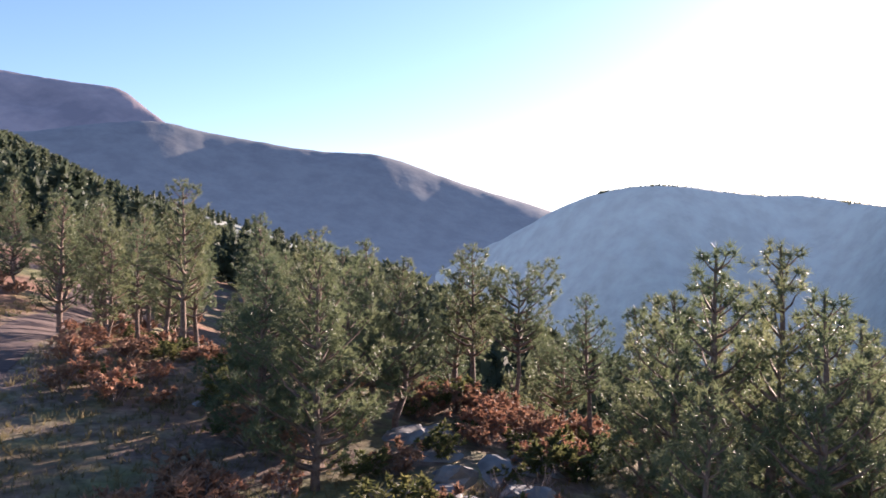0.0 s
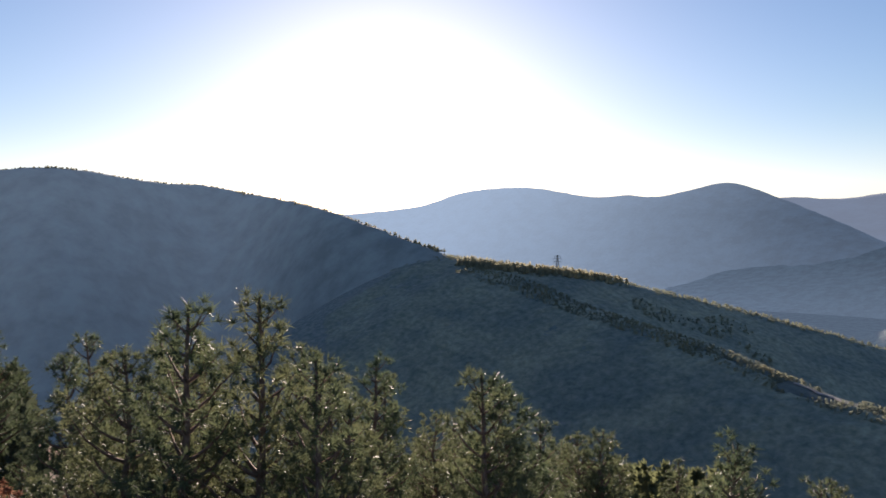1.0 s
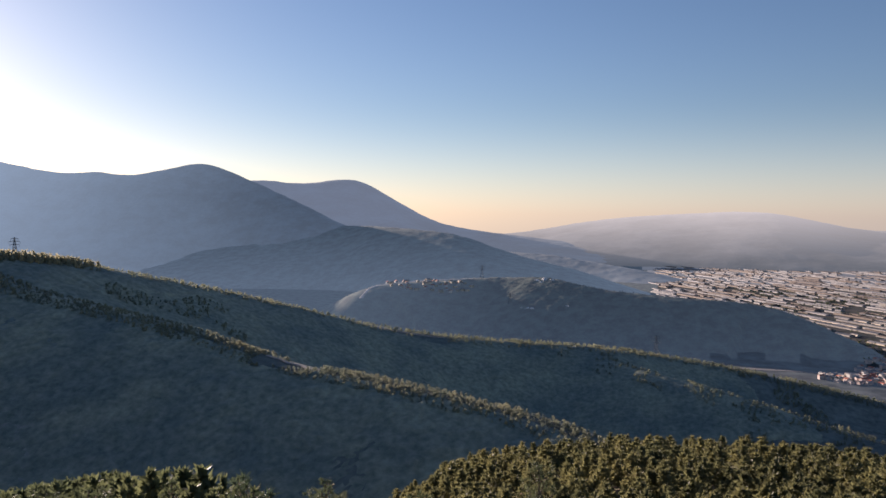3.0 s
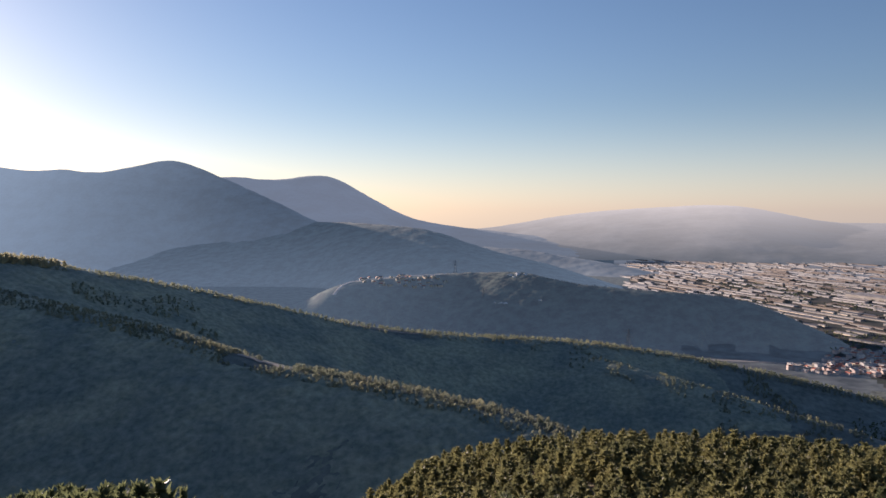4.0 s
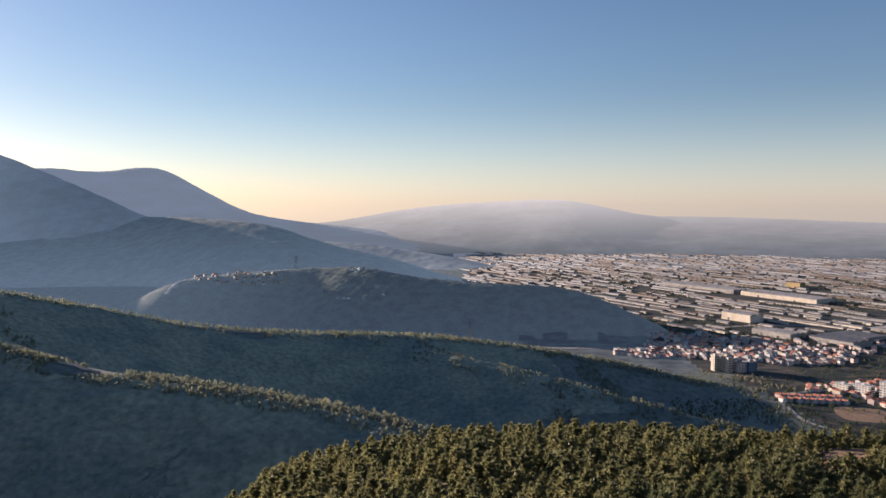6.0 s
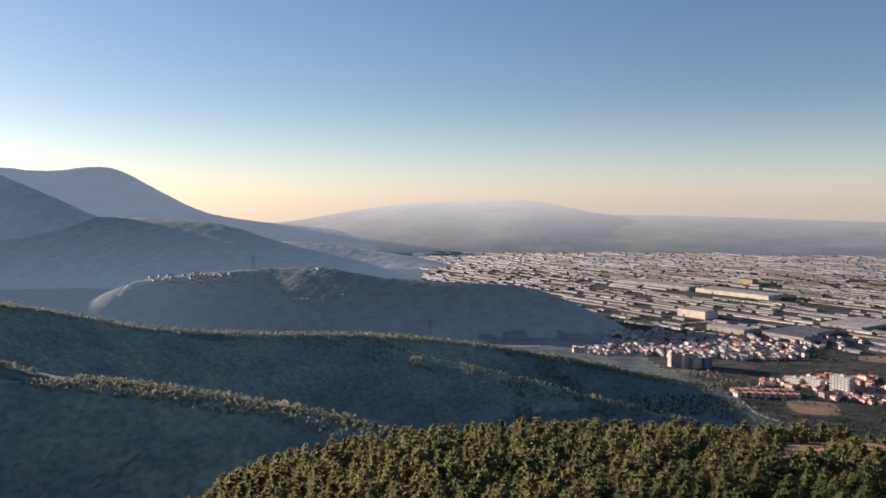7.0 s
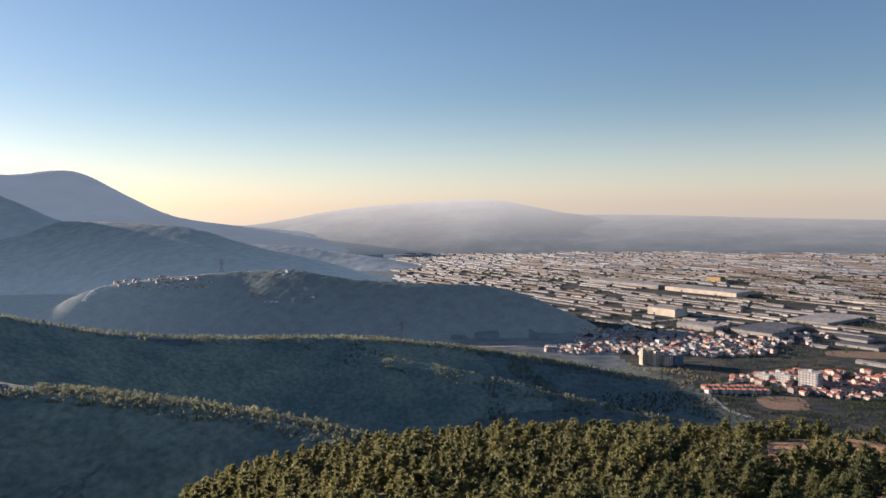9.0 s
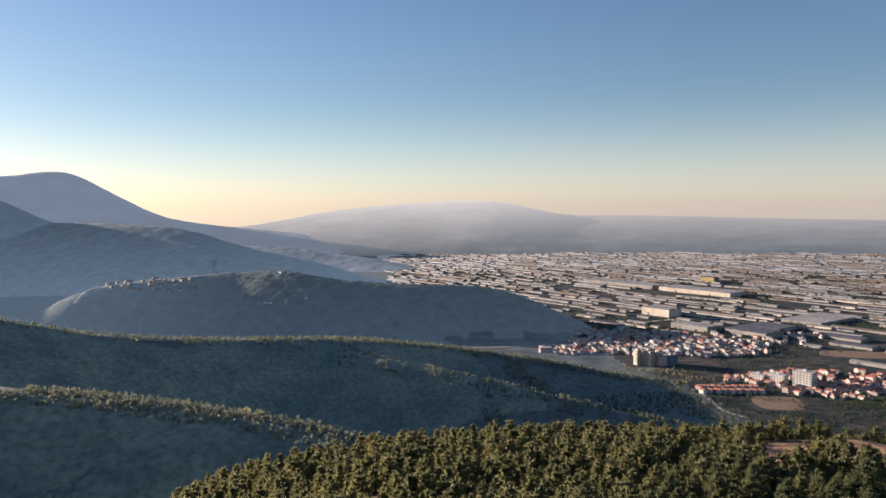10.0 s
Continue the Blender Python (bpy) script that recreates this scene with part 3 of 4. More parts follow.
# the stand behind the first row, the slope above the track, and the slope below
scatter_pines(24, (-52, -27, -14, 14), lambda x, y: y > 0.3 * x + 3, 4.4, 6.2, 2.6, (0, 3, 4, 5))
scatter_pines(16, (-68, -42, -48, -14), lambda x, y: y > 0.62 * x - 4 and y < 0.3 * x - 2, 4.6, 6.8, 2.6, (0, 0, 3, 5))
scatter_pines(14, (-50, -29, -26, -9), lambda x, y: abs(y - 0.42 * x) < 3.5, 4.6, 6.6, 2.4, (0, 3, 5))
scatter_pines(20, (-26, -7, 6, 30), lambda x, y: x * x + y * y > 130, 4.2, 5.4, 2.0, (3, 4, 5, 1))
scatter_pines(26, (-74, -42, -22, 4), lambda x, y: y > 0.3 * x, 4.4, 5.6, 2.4, (0, 3, 4, 5))


# ---- wooded spur, band and slopes ----
def crown_shape(seed, count, blades, size, width, core, sides=5, wide=0.33):
    """A small whole pine as few triangles: whorls of leafy bunches round a dark spindle, bushy below and rounded to the tip."""
    rng = np.random.default_rng(seed)
    u = rng.uniform(0.0, 1, count) ** 1.15
    u = 0.5 * u + 0.5 * np.round(u * 6) / 6
    a = rng.uniform(0, 6.28, count)
    lobes = 1 + 0.22 * np.sin(2 * a + seed) + 0.18 * np.sin(5 * a + 9 * u + 2 * seed)
    r = wide * (1 - u) ** 0.72 * np.minimum(1, 0.55 + 3 * u) * rng.uniform(0.3, 1.08, count) * lobes + 0.006
    at = np.column_stack([r * np.cos(a), r * np.sin(a), 0.10 + 0.84 * u - 0.05 * r])
    ways = unit(np.column_stack([np.cos(a), np.sin(a), 0.65 + 1.3 * u]))
    v, f = tufts(rng, at, ways, blades, size, width, 0.75)
    z = np.array([0.06, 0.3, 0.6, 1.0])
    rr = np.array([0.1, 0.16, 0.1, 0.005]) * core
    return joined([(v, f), tube(np.column_stack([0 * z, 0 * z, z]), rr, sides)])


def stamped(shapes, spots, rng, slim=1.0):
    """All spots (x, y, z, height) as one set of triangles."""
    pieces = []
    which = rng.integers(0, len(shapes), len(spots))
    for k, (v, f) in enumerate(shapes):
        s = spots[which == k]
        if len(s) == 0:
            continue
        a = rng.uniform(0, 6.28, len(s))
        wide = slim * rng.uniform(0.85, 1.25, len(s)) * s[:, 3]
        c, d = np.cos(a)[:, None] * wide[:, None], np.sin(a)[:, None] * wide[:, None]
        x = s[:, 0:1] + v[None, :, 0] * c - v[None, :, 1] * d
        y = s[:, 1:2] + v[None, :, 0] * d + v[None, :, 1] * c
        z = s[:, 2:3] + v[None, :, 2] * s[:, 3:4]
        vv = np.stack([x, y, z], -1).reshape(-1, 3)
        ff = (f[None] + (np.arange(len(s)) * len(v))[:, None, None]).reshape(-1, 3)
        pieces.append((vv, ff))
    return joined(pieces)


def jittered(box, step, rng, keep):
    """Places on a shaken grid, with the land's height."""
    gx, gy = np.meshgrid(np.arange(box[0], box[1], step), np.arange(box[2], box[3], step))
    x = (gx + rng.uniform(-0.48, 0.48, gx.shape) * step).ravel()
    y = (gy + rng.uniform(-0.48, 0.48, gx.shape) * step).ravel()
    z = land(x, y)
    ok = keep(x, y, z)
    return x[ok], y[ok], z[ok]


rng = np.random.default_rng(8)
SHAPES = [crown_shape(k, 64, 6, 0.13, 0.036, 0.7) for k in range(6)]
FEWER = [crown_shape(30 + k, 34, 5, 0.16, 0.052, 1.2) for k in range(6)]
WIDE = [crown_shape(20 + k, 240, 9, 0.085, 0.015, 0.6) for k in range(6)]


def clearing(x, y, back=0.0):
    """Two bare patches, long in the direction of the slope; back shifts them towards the young growth before them."""
    out = False
    for cx, cy, wide, long_ in ((90, 175, 5.5, 16), (116, 181, 9.5, 18)):
        u, v = (x - cx) * 0.85 - (y - cy) * 0.53, (x - cx) * 0.53 + (y - cy) * 0.85 + back
        out = out | ((u / wide) ** 2 + (v / long_) ** 2 < 1)
    return out


def on_spur(x, y, z):
    bearing = np.degrees(np.arctan2(x + 5, y - 8))
    return (z > -80) & (bearing > -24) & (bearing < 42) & ~clearing(x, y) & (fractal(x, y, 14, 2, 40) > -0.62)


sx, sy, sz = jittered((-75, 150, 62, 240), 4.15, rng, on_spur)
tall = rng.uniform(3.8, 7.4, len(sx)) * (1 + 0.12 * fractal(sx, sy, 25, 2, 41))
tall = np.where(clearing(sx, sy, 26) | clearing(sx + 14, sy - 4, 8), tall * 0.5, tall)
near = (sy < 124) & (sx > 12)
order = np.argsort(sy + np.abs(sx - 50) * 0.3)
single = np.zeros(len(sx), dtype=bool)
single[order[near[order]][:185]] = True

pine_meshes = []
for k, (v, f) in enumerate(WIDE):
    me = mesh_of("crown", v, f, NEEDLES_FAR)
    tv, tf = tube([(0, 0, -0.05), (0.004, 0, 0.2), (0, 0.004, 0.5)], (0.022, 0.017, 0.008), 5)
    pine_meshes.append((me, mesh_of("trunk", tv, tf, BARK)))
for q in np.nonzero(single)[0]:
    crown, trunk = pine_meshes[rng.integers(0, len(pine_meshes))]
    ob = new("pine_tree")
    h = tall[q] * 1.08
    ob.matrix_basis = Matrix.LocRotScale((sx[q], sy[q], sz[q] - 0.1), Euler((0, 0, rng.uniform(0, 6.28))), (h * rng.uniform(0.95, 1.25), h * rng.uniform(0.95, 1.25), h))
    tagged(ob, "olive-green pine in the sunlit wood on the spur", "tree", "pines on the spur")
    part("trunk", trunk, BARK, ob)
    part("crown", crown, NEEDLES_FAR, ob)
rest = np.column_stack([sx, sy, sz - 0.9, tall])[~single]
tagged(new("pine_wood", mesh_of("pine_wood", *stamped(SHAPES, rest, rng, 1.1), NEEDLES_FAR)),
       "dense sunlit olive-green pine wood covering the spur", "wood", kind="stuff")

bx, by, bz = jittered((-110, 6, 28, 92), 2.8, rng, lambda x, y, z: (np.degrees(np.arctan2(x, y)) > -66) & (z > -50) & (np.hypot(x + 4, y - 3) > 46))
band = np.column_stack([bx, by, bz - 0.1, below_view(bx, by, bz, rng.uniform(3.6, 6.4, len(bx)))])
band = band[band[:, 3] > 1.6]
tagged(new("pine_wood", mesh_of("pine_wood", *stamped(SHAPES, band, rng), NEEDLES_FAR)),
       "pine wood on the slope below the viewpoint", "wood", kind="stuff")
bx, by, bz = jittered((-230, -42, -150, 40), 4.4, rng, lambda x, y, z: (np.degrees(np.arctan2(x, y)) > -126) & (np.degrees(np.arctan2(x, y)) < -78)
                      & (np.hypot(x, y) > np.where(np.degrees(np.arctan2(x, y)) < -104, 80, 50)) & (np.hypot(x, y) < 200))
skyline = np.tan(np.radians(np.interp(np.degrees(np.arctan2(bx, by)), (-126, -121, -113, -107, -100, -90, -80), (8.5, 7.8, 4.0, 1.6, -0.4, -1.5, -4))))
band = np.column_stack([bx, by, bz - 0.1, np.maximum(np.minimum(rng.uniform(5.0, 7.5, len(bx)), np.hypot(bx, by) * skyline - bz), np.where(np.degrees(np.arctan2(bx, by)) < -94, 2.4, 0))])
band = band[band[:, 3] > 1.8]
# This wood looks shaded through its crown colour.
tagged(new("pine_wood", mesh_of("pine_wood", *stamped(FEWER, band, rng), NEEDLES_SHADED)),
       "pine wood on the upper hillside with shade painted into its crowns", "wood", kind="stuff")

SPIKY = [crown_shape(60 + k, 10, 2, 0.36, 0.13, 2.4, 4) for k in range(4)]
FUZZY = [crown_shape(70 + k, 20, 4, 0.24, 0.068, 0.2, 4, 0.42) for k in range(6)]
SPARSE = [crown_shape(90 + k, 11, 3, 0.34, 0.13, 0.2, 3, 0.42) for k in range(5)]


def canopy_sheet(name, label, box, step, keep, rise, material):
    """The closed top of a wood seen from afar: one lumpy sheet of crowns that comes down to the ground at its edges."""
    gx, gy = np.meshgrid(np.arange(box[0], box[1], step), np.arange(box[2], box[3], step), indexing="ij")
    x, y = gx + rng.uniform(-0.3, 0.3, gx.shape) * step, gy + rng.uniform(-0.3, 0.3, gx.shape) * step
    z = land(x, y)
    full = keep(x, y, z).astype(float)
    for _ in range(3):
        p = np.pad(full, 1)
        full = np.minimum(full, (p[:-2, 1:-1] + p[2:, 1:-1] + p[1:-1, :-2] + p[1:-1, 2:]) / 4)
    crowns = np.abs(fractal(x, y, 6.5, 3, 55)) * 2.8 + 1.0 * fractal(x, y, 40, 2, 57)
    z = z - 1.5 + full * (1.5 + rise + crowns)
    ids = np.arange(x.size).reshape(x.shape)
    q = np.stack([ids[:-1, :-1], ids[1:, :-1], ids[1:, 1:], ids[:-1, 1:]], -1).reshape(-1, 4)
    q = q[full.ravel()[q].max(1) > 0]
    at, q = np.unique(q, return_inverse=True)
    me = mesh_of(name, np.stack([x, y, z], -1).reshape(-1, 3)[at], q.reshape(-1, 4), material)
    tagged(new(name, smooth(me)), label, "wood", kind="stuff")


def forest(name, label, box, step, keep, low, high, material=SCRUB, shapes=FUZZY, sink=0.5):
    x, y, z = jittered(box, step, rng, keep)
    spots = np.column_stack([x, y, z - sink, rng.uniform(low, high, len(x))])
    me = mesh_of(name, *stamped(shapes, spots, rng), material)
    tagged(new(name, me), label, "wood", kind="stuff")


def seen_side(x, y, lo=-104, hi=36):
    b = np.degrees(np.arctan2(x, y))
    return (b > lo) & (b < hi)


def along_crest(x, y, which, wide):
    return crest_drop(x, y, CRESTS[which][2])[0] < wide


def open_ground(x, y):
    """Tracks and the hill village, where nothing grows."""
    return (((x > -213) & (x < -171) & (np.abs(y - 442) < 10)) | ((x > -256) & (x < -155) & (np.abs(y - 748 - 0.25 * (x + 216)) < 9))
            | (((x + 320) / 90) ** 2 + ((y - 1402) / 32) ** 2 < 1))


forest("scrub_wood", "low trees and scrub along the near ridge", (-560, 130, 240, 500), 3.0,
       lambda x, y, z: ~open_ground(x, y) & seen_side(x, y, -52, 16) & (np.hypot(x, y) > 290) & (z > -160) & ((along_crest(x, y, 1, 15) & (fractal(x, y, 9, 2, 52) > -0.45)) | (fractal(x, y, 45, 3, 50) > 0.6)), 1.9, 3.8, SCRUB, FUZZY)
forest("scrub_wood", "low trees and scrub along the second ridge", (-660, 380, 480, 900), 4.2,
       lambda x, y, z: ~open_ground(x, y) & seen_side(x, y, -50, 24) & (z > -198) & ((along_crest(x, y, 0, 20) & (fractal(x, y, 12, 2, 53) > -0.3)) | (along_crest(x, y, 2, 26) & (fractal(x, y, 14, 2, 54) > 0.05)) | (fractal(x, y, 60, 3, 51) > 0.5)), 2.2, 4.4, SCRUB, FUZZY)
forest("crest_grove", "dense dark grove on the ridge top", (-545, -410, 485, 575), 4.5,
       lambda x, y, z: along_crest(x, y, 0, 16), 5.0, 7.5, SCRUB, SPIKY)
# These crowns share the ridge's emission, so its painted haze covers them too.
forest("scrub_wood", "woods on the valley-side ridges with painted haze", (-560, 380, 1000, 1520), 9,
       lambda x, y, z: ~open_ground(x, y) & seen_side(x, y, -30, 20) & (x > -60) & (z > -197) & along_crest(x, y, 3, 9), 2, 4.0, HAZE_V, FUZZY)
canopy_sheet("canopy", "closed canopy on the shaded side of the near ridge, haze painted in", (-600, 130, 250, 490), 2.3,
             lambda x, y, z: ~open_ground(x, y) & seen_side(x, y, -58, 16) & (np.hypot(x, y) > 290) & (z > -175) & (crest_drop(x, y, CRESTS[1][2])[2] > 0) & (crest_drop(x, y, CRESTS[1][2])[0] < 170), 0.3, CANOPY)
canopy_sheet("canopy", "closed canopy on the shaded side of the second ridge, haze painted in", (-680, 380, 460, 880), 3.0,
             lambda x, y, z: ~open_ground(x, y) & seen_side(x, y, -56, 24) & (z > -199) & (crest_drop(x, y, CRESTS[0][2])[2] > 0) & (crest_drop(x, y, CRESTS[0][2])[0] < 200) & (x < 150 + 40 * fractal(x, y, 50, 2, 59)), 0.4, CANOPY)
# Sheet emits like the ground below it, to carry on the painted haze.
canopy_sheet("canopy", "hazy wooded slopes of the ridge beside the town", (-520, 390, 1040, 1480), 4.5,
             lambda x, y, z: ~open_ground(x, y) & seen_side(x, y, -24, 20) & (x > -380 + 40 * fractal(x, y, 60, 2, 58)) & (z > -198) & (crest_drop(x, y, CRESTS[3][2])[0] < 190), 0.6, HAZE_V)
line = np.array(rounded([(-1161, 210, 82), (-1112, 266, 88), (-1109, 305, 89), (-1131, 401, 76), (-1176, 530, 77), (-1017, 542, 53), (-854, 526, 35), (-681, 512, 1), (-595, 508, -16)], 2))
at = np.sort(rng.uniform(0, len(line) - 1, 600))
crest = np.column_stack([np.interp(at, np.arange(len(line)), line[:, k]) for k in range(3)])
crest[:, :2] += rng.normal(0, 3, (600, 2))
crest[:, 2] -= 3.0
tagged(new("crest_trees", mesh_of("crest_trees", *stamped(SPIKY, np.column_stack([crest, rng.uniform(2.0, 4.8, 600)]), rng), SCRUB)),
       "row of small trees on the crest against the sun", "wood", kind="stuff")


# ---- buildings of the plain ----
WHITE_WALL = mottled("painted_wall", (0.6, 0.57, 0.53), (0.8, 0.77, 0.72), 0.6)
CREAM_WALL = mottled("cream_wall", (0.55, 0.47, 0.36), (0.72, 0.63, 0.51), 0.6)
RED_TILE = mottled("red_roof_tiles", (0.40, 0.13, 0.085), (0.60, 0.25, 0.17), 1.2)
PINK_WALL = mottled("pinkish_wall", (0.6, 0.47, 0.41), (0.78, 0.65, 0.57), 0.6)
PALE_ROOF = mottled("pale_metal_roof", (0.22, 0.212, 0.21), (0.46, 0.43, 0.41), 0.15, rough=0.5)
GREY_ROOF = mottled("grey_metal_roof", (0.09, 0.095, 0.11), (0.19, 0.19, 0.205), 0.15, rough=0.5)
BROWN_ROOF = mottled("tan_sheet_roof", (0.16, 0.125, 0.1), (0.28, 0.22, 0.175), 0.15, rough=0.6)
YELLOW = mottled("ochre_paint", (0.36, 0.26, 0.12), (0.48, 0.36, 0.18), 0.3)
HALL_WALL = mottled("weathered_hall_wall", (0.26, 0.24, 0.22), (0.42, 0.39, 0.35), 0.4)
BLUE_PAINT = mottled("blue_grey_paint", (0.16, 0.2, 0.28), (0.25, 0.3, 0.38), 0.3)
DARK_GLASS = mottled("dark_window_glass", (0.03, 0.035, 0.045), (0.06, 0.065, 0.08), 0.5, rough=0.15)
PALE_TRACK = mottled("pale_gravel", (0.34, 0.3, 0.26), (0.55, 0.5, 0.45), 0.4)
# Track emits a little: haze painted over it to keep it pale in shade.
TRACK_HAZY = painted_haze("village_track_in_haze", (0.06, 0.07, 0.078), (0.06, 0.07, 0.078), -200, -100, (0.42, 0.36, 0.3), 0.1)
FIELD = mottled("ploughed_earth", (0.26, 0.165, 0.105), (0.40, 0.27, 0.18), 0.3)
RED_EARTH = mottled("reddish_bare_earth", (0.36, 0.18, 0.09), (0.58, 0.34, 0.19), 0.7, bump=0.7, bump_size=0.3)
FIELD_GREEN = mottled("winter_field", (0.06, 0.075, 0.03), (0.12, 0.13, 0.06), 0.2)
STEEL = mottled("galvanised_steel", (0.18, 0.19, 0.2), (0.3, 0.31, 0.32), 2, rough=0.5)


def boxed(sx, sy, sz, x=0, y=0, z=0):
    v = np.array([(a, b, c) for a in (-0.5, 0.5) for b in (-0.5, 0.5) for c in (0, 1)]) * (sx, sy, sz) + (x, y, z)
    q = np.array([(0, 1, 3, 2), (4, 6, 7, 5), (0, 4, 5, 1), (2, 3, 7, 6), (1, 5, 7, 3), (0, 2, 6, 4)])
    return v, np.concatenate([q[:, :3], q[:, [0, 2, 3]]])


def gable(sx, sy, rise, z, over=0.4, thick=0.25):
    """Pitched roof slab, its ridge along x."""
    a, b = sx / 2 + over, sy / 2 + over
    low = z - over * rise / (sy / 2)
    prof = [(-b, low), (0, z + rise), (b, low), (b, low + thick), (0, z + rise + thick), (-b, low + thick)]
    v = np.array([(x, y, h) for x in (-a, a) for y, h in prof])
    f = []
    for k in range(6):
        m = (k + 1) % 6
        f += [(k, m, m + 6), (k, m + 6, k + 6)]
    for o, flip in ((0, 1), (6, -1)):
        for tri in ((0, 1, 4), (0, 4, 5), (1, 2, 3), (1, 3, 4)):
            f.append(tuple(o + t for t in tri[::flip]))
    return v, np.array(f)


def gabled_walls(sx, sy, h, rise):
    v = [(x, y, z) for x in (-sx / 2, sx / 2) for y, z in ((-sy / 2, -1.5), (sy / 2, -1.5), (sy / 2, h), (0, h + rise), (-sy / 2, h))]
    f = [(0, 2, 1), (0, 4, 2), (4, 3, 2), (5, 6, 7), (5, 7, 9), (9, 7, 8), (0, 5, 9), (0, 9, 4), (1, 2, 7), (1, 7, 6)]
    return np.array(v), np.array(f)


HOUSE_SHAPES = {}


def house(x, y, kind, turn, scale=1.0, group="houses of the town"):
    """A town house: walls, tiled roof and chimney; the kinds share their meshes."""
    sx, sy, h, rise, wall, roof, label = HOUSES[kind]
    if kind not in HOUSE_SHAPES:
        HOUSE_SHAPES[kind] = (mesh_of("wall", *gabled_walls(sx, sy, h, rise), wall), mesh_of("roof", *gable(sx, sy, rise, h), roof),
                              mesh_of("chimney", *boxed(0.9, 0.9, 1.9, sx / 4, sy / 5, h + rise * 0.4), wall))
    ob = new("house")
    ob.matrix_basis = Matrix.LocRotScale((x, y, ground_z(x, y)), Euler((0, 0, turn)), (scale, scale, scale))
    tagged(ob, label, "house", group)
    wall_me, roof_me, chim = HOUSE_SHAPES[kind]
    part("wall", wall_me, None, ob)
    part("roof", roof_me, None, ob)
    part("chimney", chim, None, ob)


HOUSES = (
    (11, 9, 5.8, 2.0, WHITE_WALL, RED_TILE, "white two-storey house with a red tiled roof"),
    (9, 8, 6.0, 1.9, PINK_WALL, RED_TILE, "pinkish house with a red tiled roof"),
    (14, 11, 8.8, 1.6, CREAM_WALL, RED_TILE, "cream three-storey house with a low red roof"),
    (12, 10, 11.5, 0.5, WHITE_WALL, PALE_ROOF, "white flat-topped apartment house in the town"),
    (16, 10, 5.0, 1.2, CREAM_WALL, PALE_ROOF, "cream workshop with a pale roof in the town"),
)


def shed(x, y, sx, sy, h, turn, bays, wall, roof, label):
    """An industrial hall or greenhouse: walls and one pitched roof for each bay."""
    ob = new("industrial_hall")
    ob.matrix_basis = pose(x, y, ground_z(x, y), 0, 0, math.degrees(turn))
    tagged(ob, label, "hall", "halls on the plain")
    part("wall", mesh_of("wall", *boxed(sx, sy, h + 1.5, 0, 0, -1.5), wall), None, ob)
    w = sy / bays
    for k in range(bays):
        v, f = gable(sx, w, w * 0.10 + 0.3, h + 0.02, over=0.15 if bays == 1 else 0.0, thick=0.2)
        part("roof", mesh_of("roof", v + np.array((0, (k - (bays - 1) / 2) * w, 0)), f, roof), None, ob)
    door = boxed(4.5, 0.3, min(4.5, h * 0.7), -sx / 4, -sy / 2 - 0.05, 0)
    part("door", mesh_of("door", *door, GREY_ROOF), None, ob)


TOWN_TURN = radians(-63)


def to_plan(u, v):
    """Places along and across the plain's road grid."""
    c, s = math.cos(TOWN_TURN), math.sin(TOWN_TURN)
    return u * c - v * s, u * s + v * c


# houses in clusters: centre, half sizes, count, kinds
prng = random.Random(21)
spots = []


def clear_of(x, y, gap):
    if any((x - a) ** 2 + (y - b) ** 2 < (gap + g) ** 2 for a, b, g in spots):
        return False
    spots.append((x, y, gap))
    return True


# two large blocks that stand alone
def block_building(x, y, z_turn, sx, sy, floors, bays, wall, label, roof_mat, bands=False, size=1.0):
    """A block of flats: plain end walls, rows of windows, and balconies along the front where it has bands of them."""
    ob = new("apartment_building")
    ob.matrix_basis = pose(x, y, ground_z(x, y), 0, 0, z_turn)
    tagged(ob, label, "building")
    h = floors * 3.0
    ob.scale = (size, size, size)
    part("wall", mesh_of("wall", *boxed(sx, sy, h + 2, 0, 0, -2), wall), None, ob)
    part("roof", mesh_of("roof", *joined([boxed(sx + 0.8, sy + 0.8, 0.4, 0, 0, h), boxed(4, 4, 2.4, 0, 0, h + 0.4)]), roof_mat), None, ob)
    for f in range(floors):
        if bands:
            part("balcony", mesh_of("balcony", *boxed(sx * 0.94, 1.5, 1.5, 0, -sy / 2 - 0.7, f * 3 + 0.2), WHITE_WALL), None, ob)
        for k in range(bays):
            if bands or k == bays // 2:
                part("window", mesh_of("window", *boxed(1.4, 0.14, 1.3, -sx / 2 + (k + 0.5) * sx / bays, -sy / 2 - 0.02, f * 3 + 1.6), DARK_GLASS), None, ob)
            part("window", mesh_of("window", *boxed(0.14, 1.4, 1.4, sx / 2 + 0.02, -sy / 2 + (k + 0.5) * sy / bays, f * 3 + 1.3), DARK_GLASS), None, ob)
    spots.append((x, y, max(sx, sy) * 0.6 * size))


block_building(364, 944, -74, 7, 7, 6, 2, CREAM_WALL, "narrow cream six-storey apartment block at the town edge", CREAM_WALL)
block_building(376, 938, -74, 15, 7, 6, 3, CREAM_WALL, "wide cream six-storey apartment block at the town edge", CREAM_WALL)
block_building(391, 936, -74, 12, 12, 4, 3, PINK_WALL, "pinkish block beside the apartment towers", PALE_ROOF)
block_building(405, 938, -74, 12, 12, 4, 3, BLUE_PAINT, "blue-grey block beside the apartment towers", PALE_ROOF)
block_building(499, 801, -58, 24, 14, 6, 6, WHITE_WALL, "tall white building with balconies among red roofs", WHITE_WALL, True, 0.9)
block_building(480, 822, -58, 24, 12, 4, 6, WHITE_WALL, "white terraced building among red roofs", WHITE_WALL, True, 0.8)
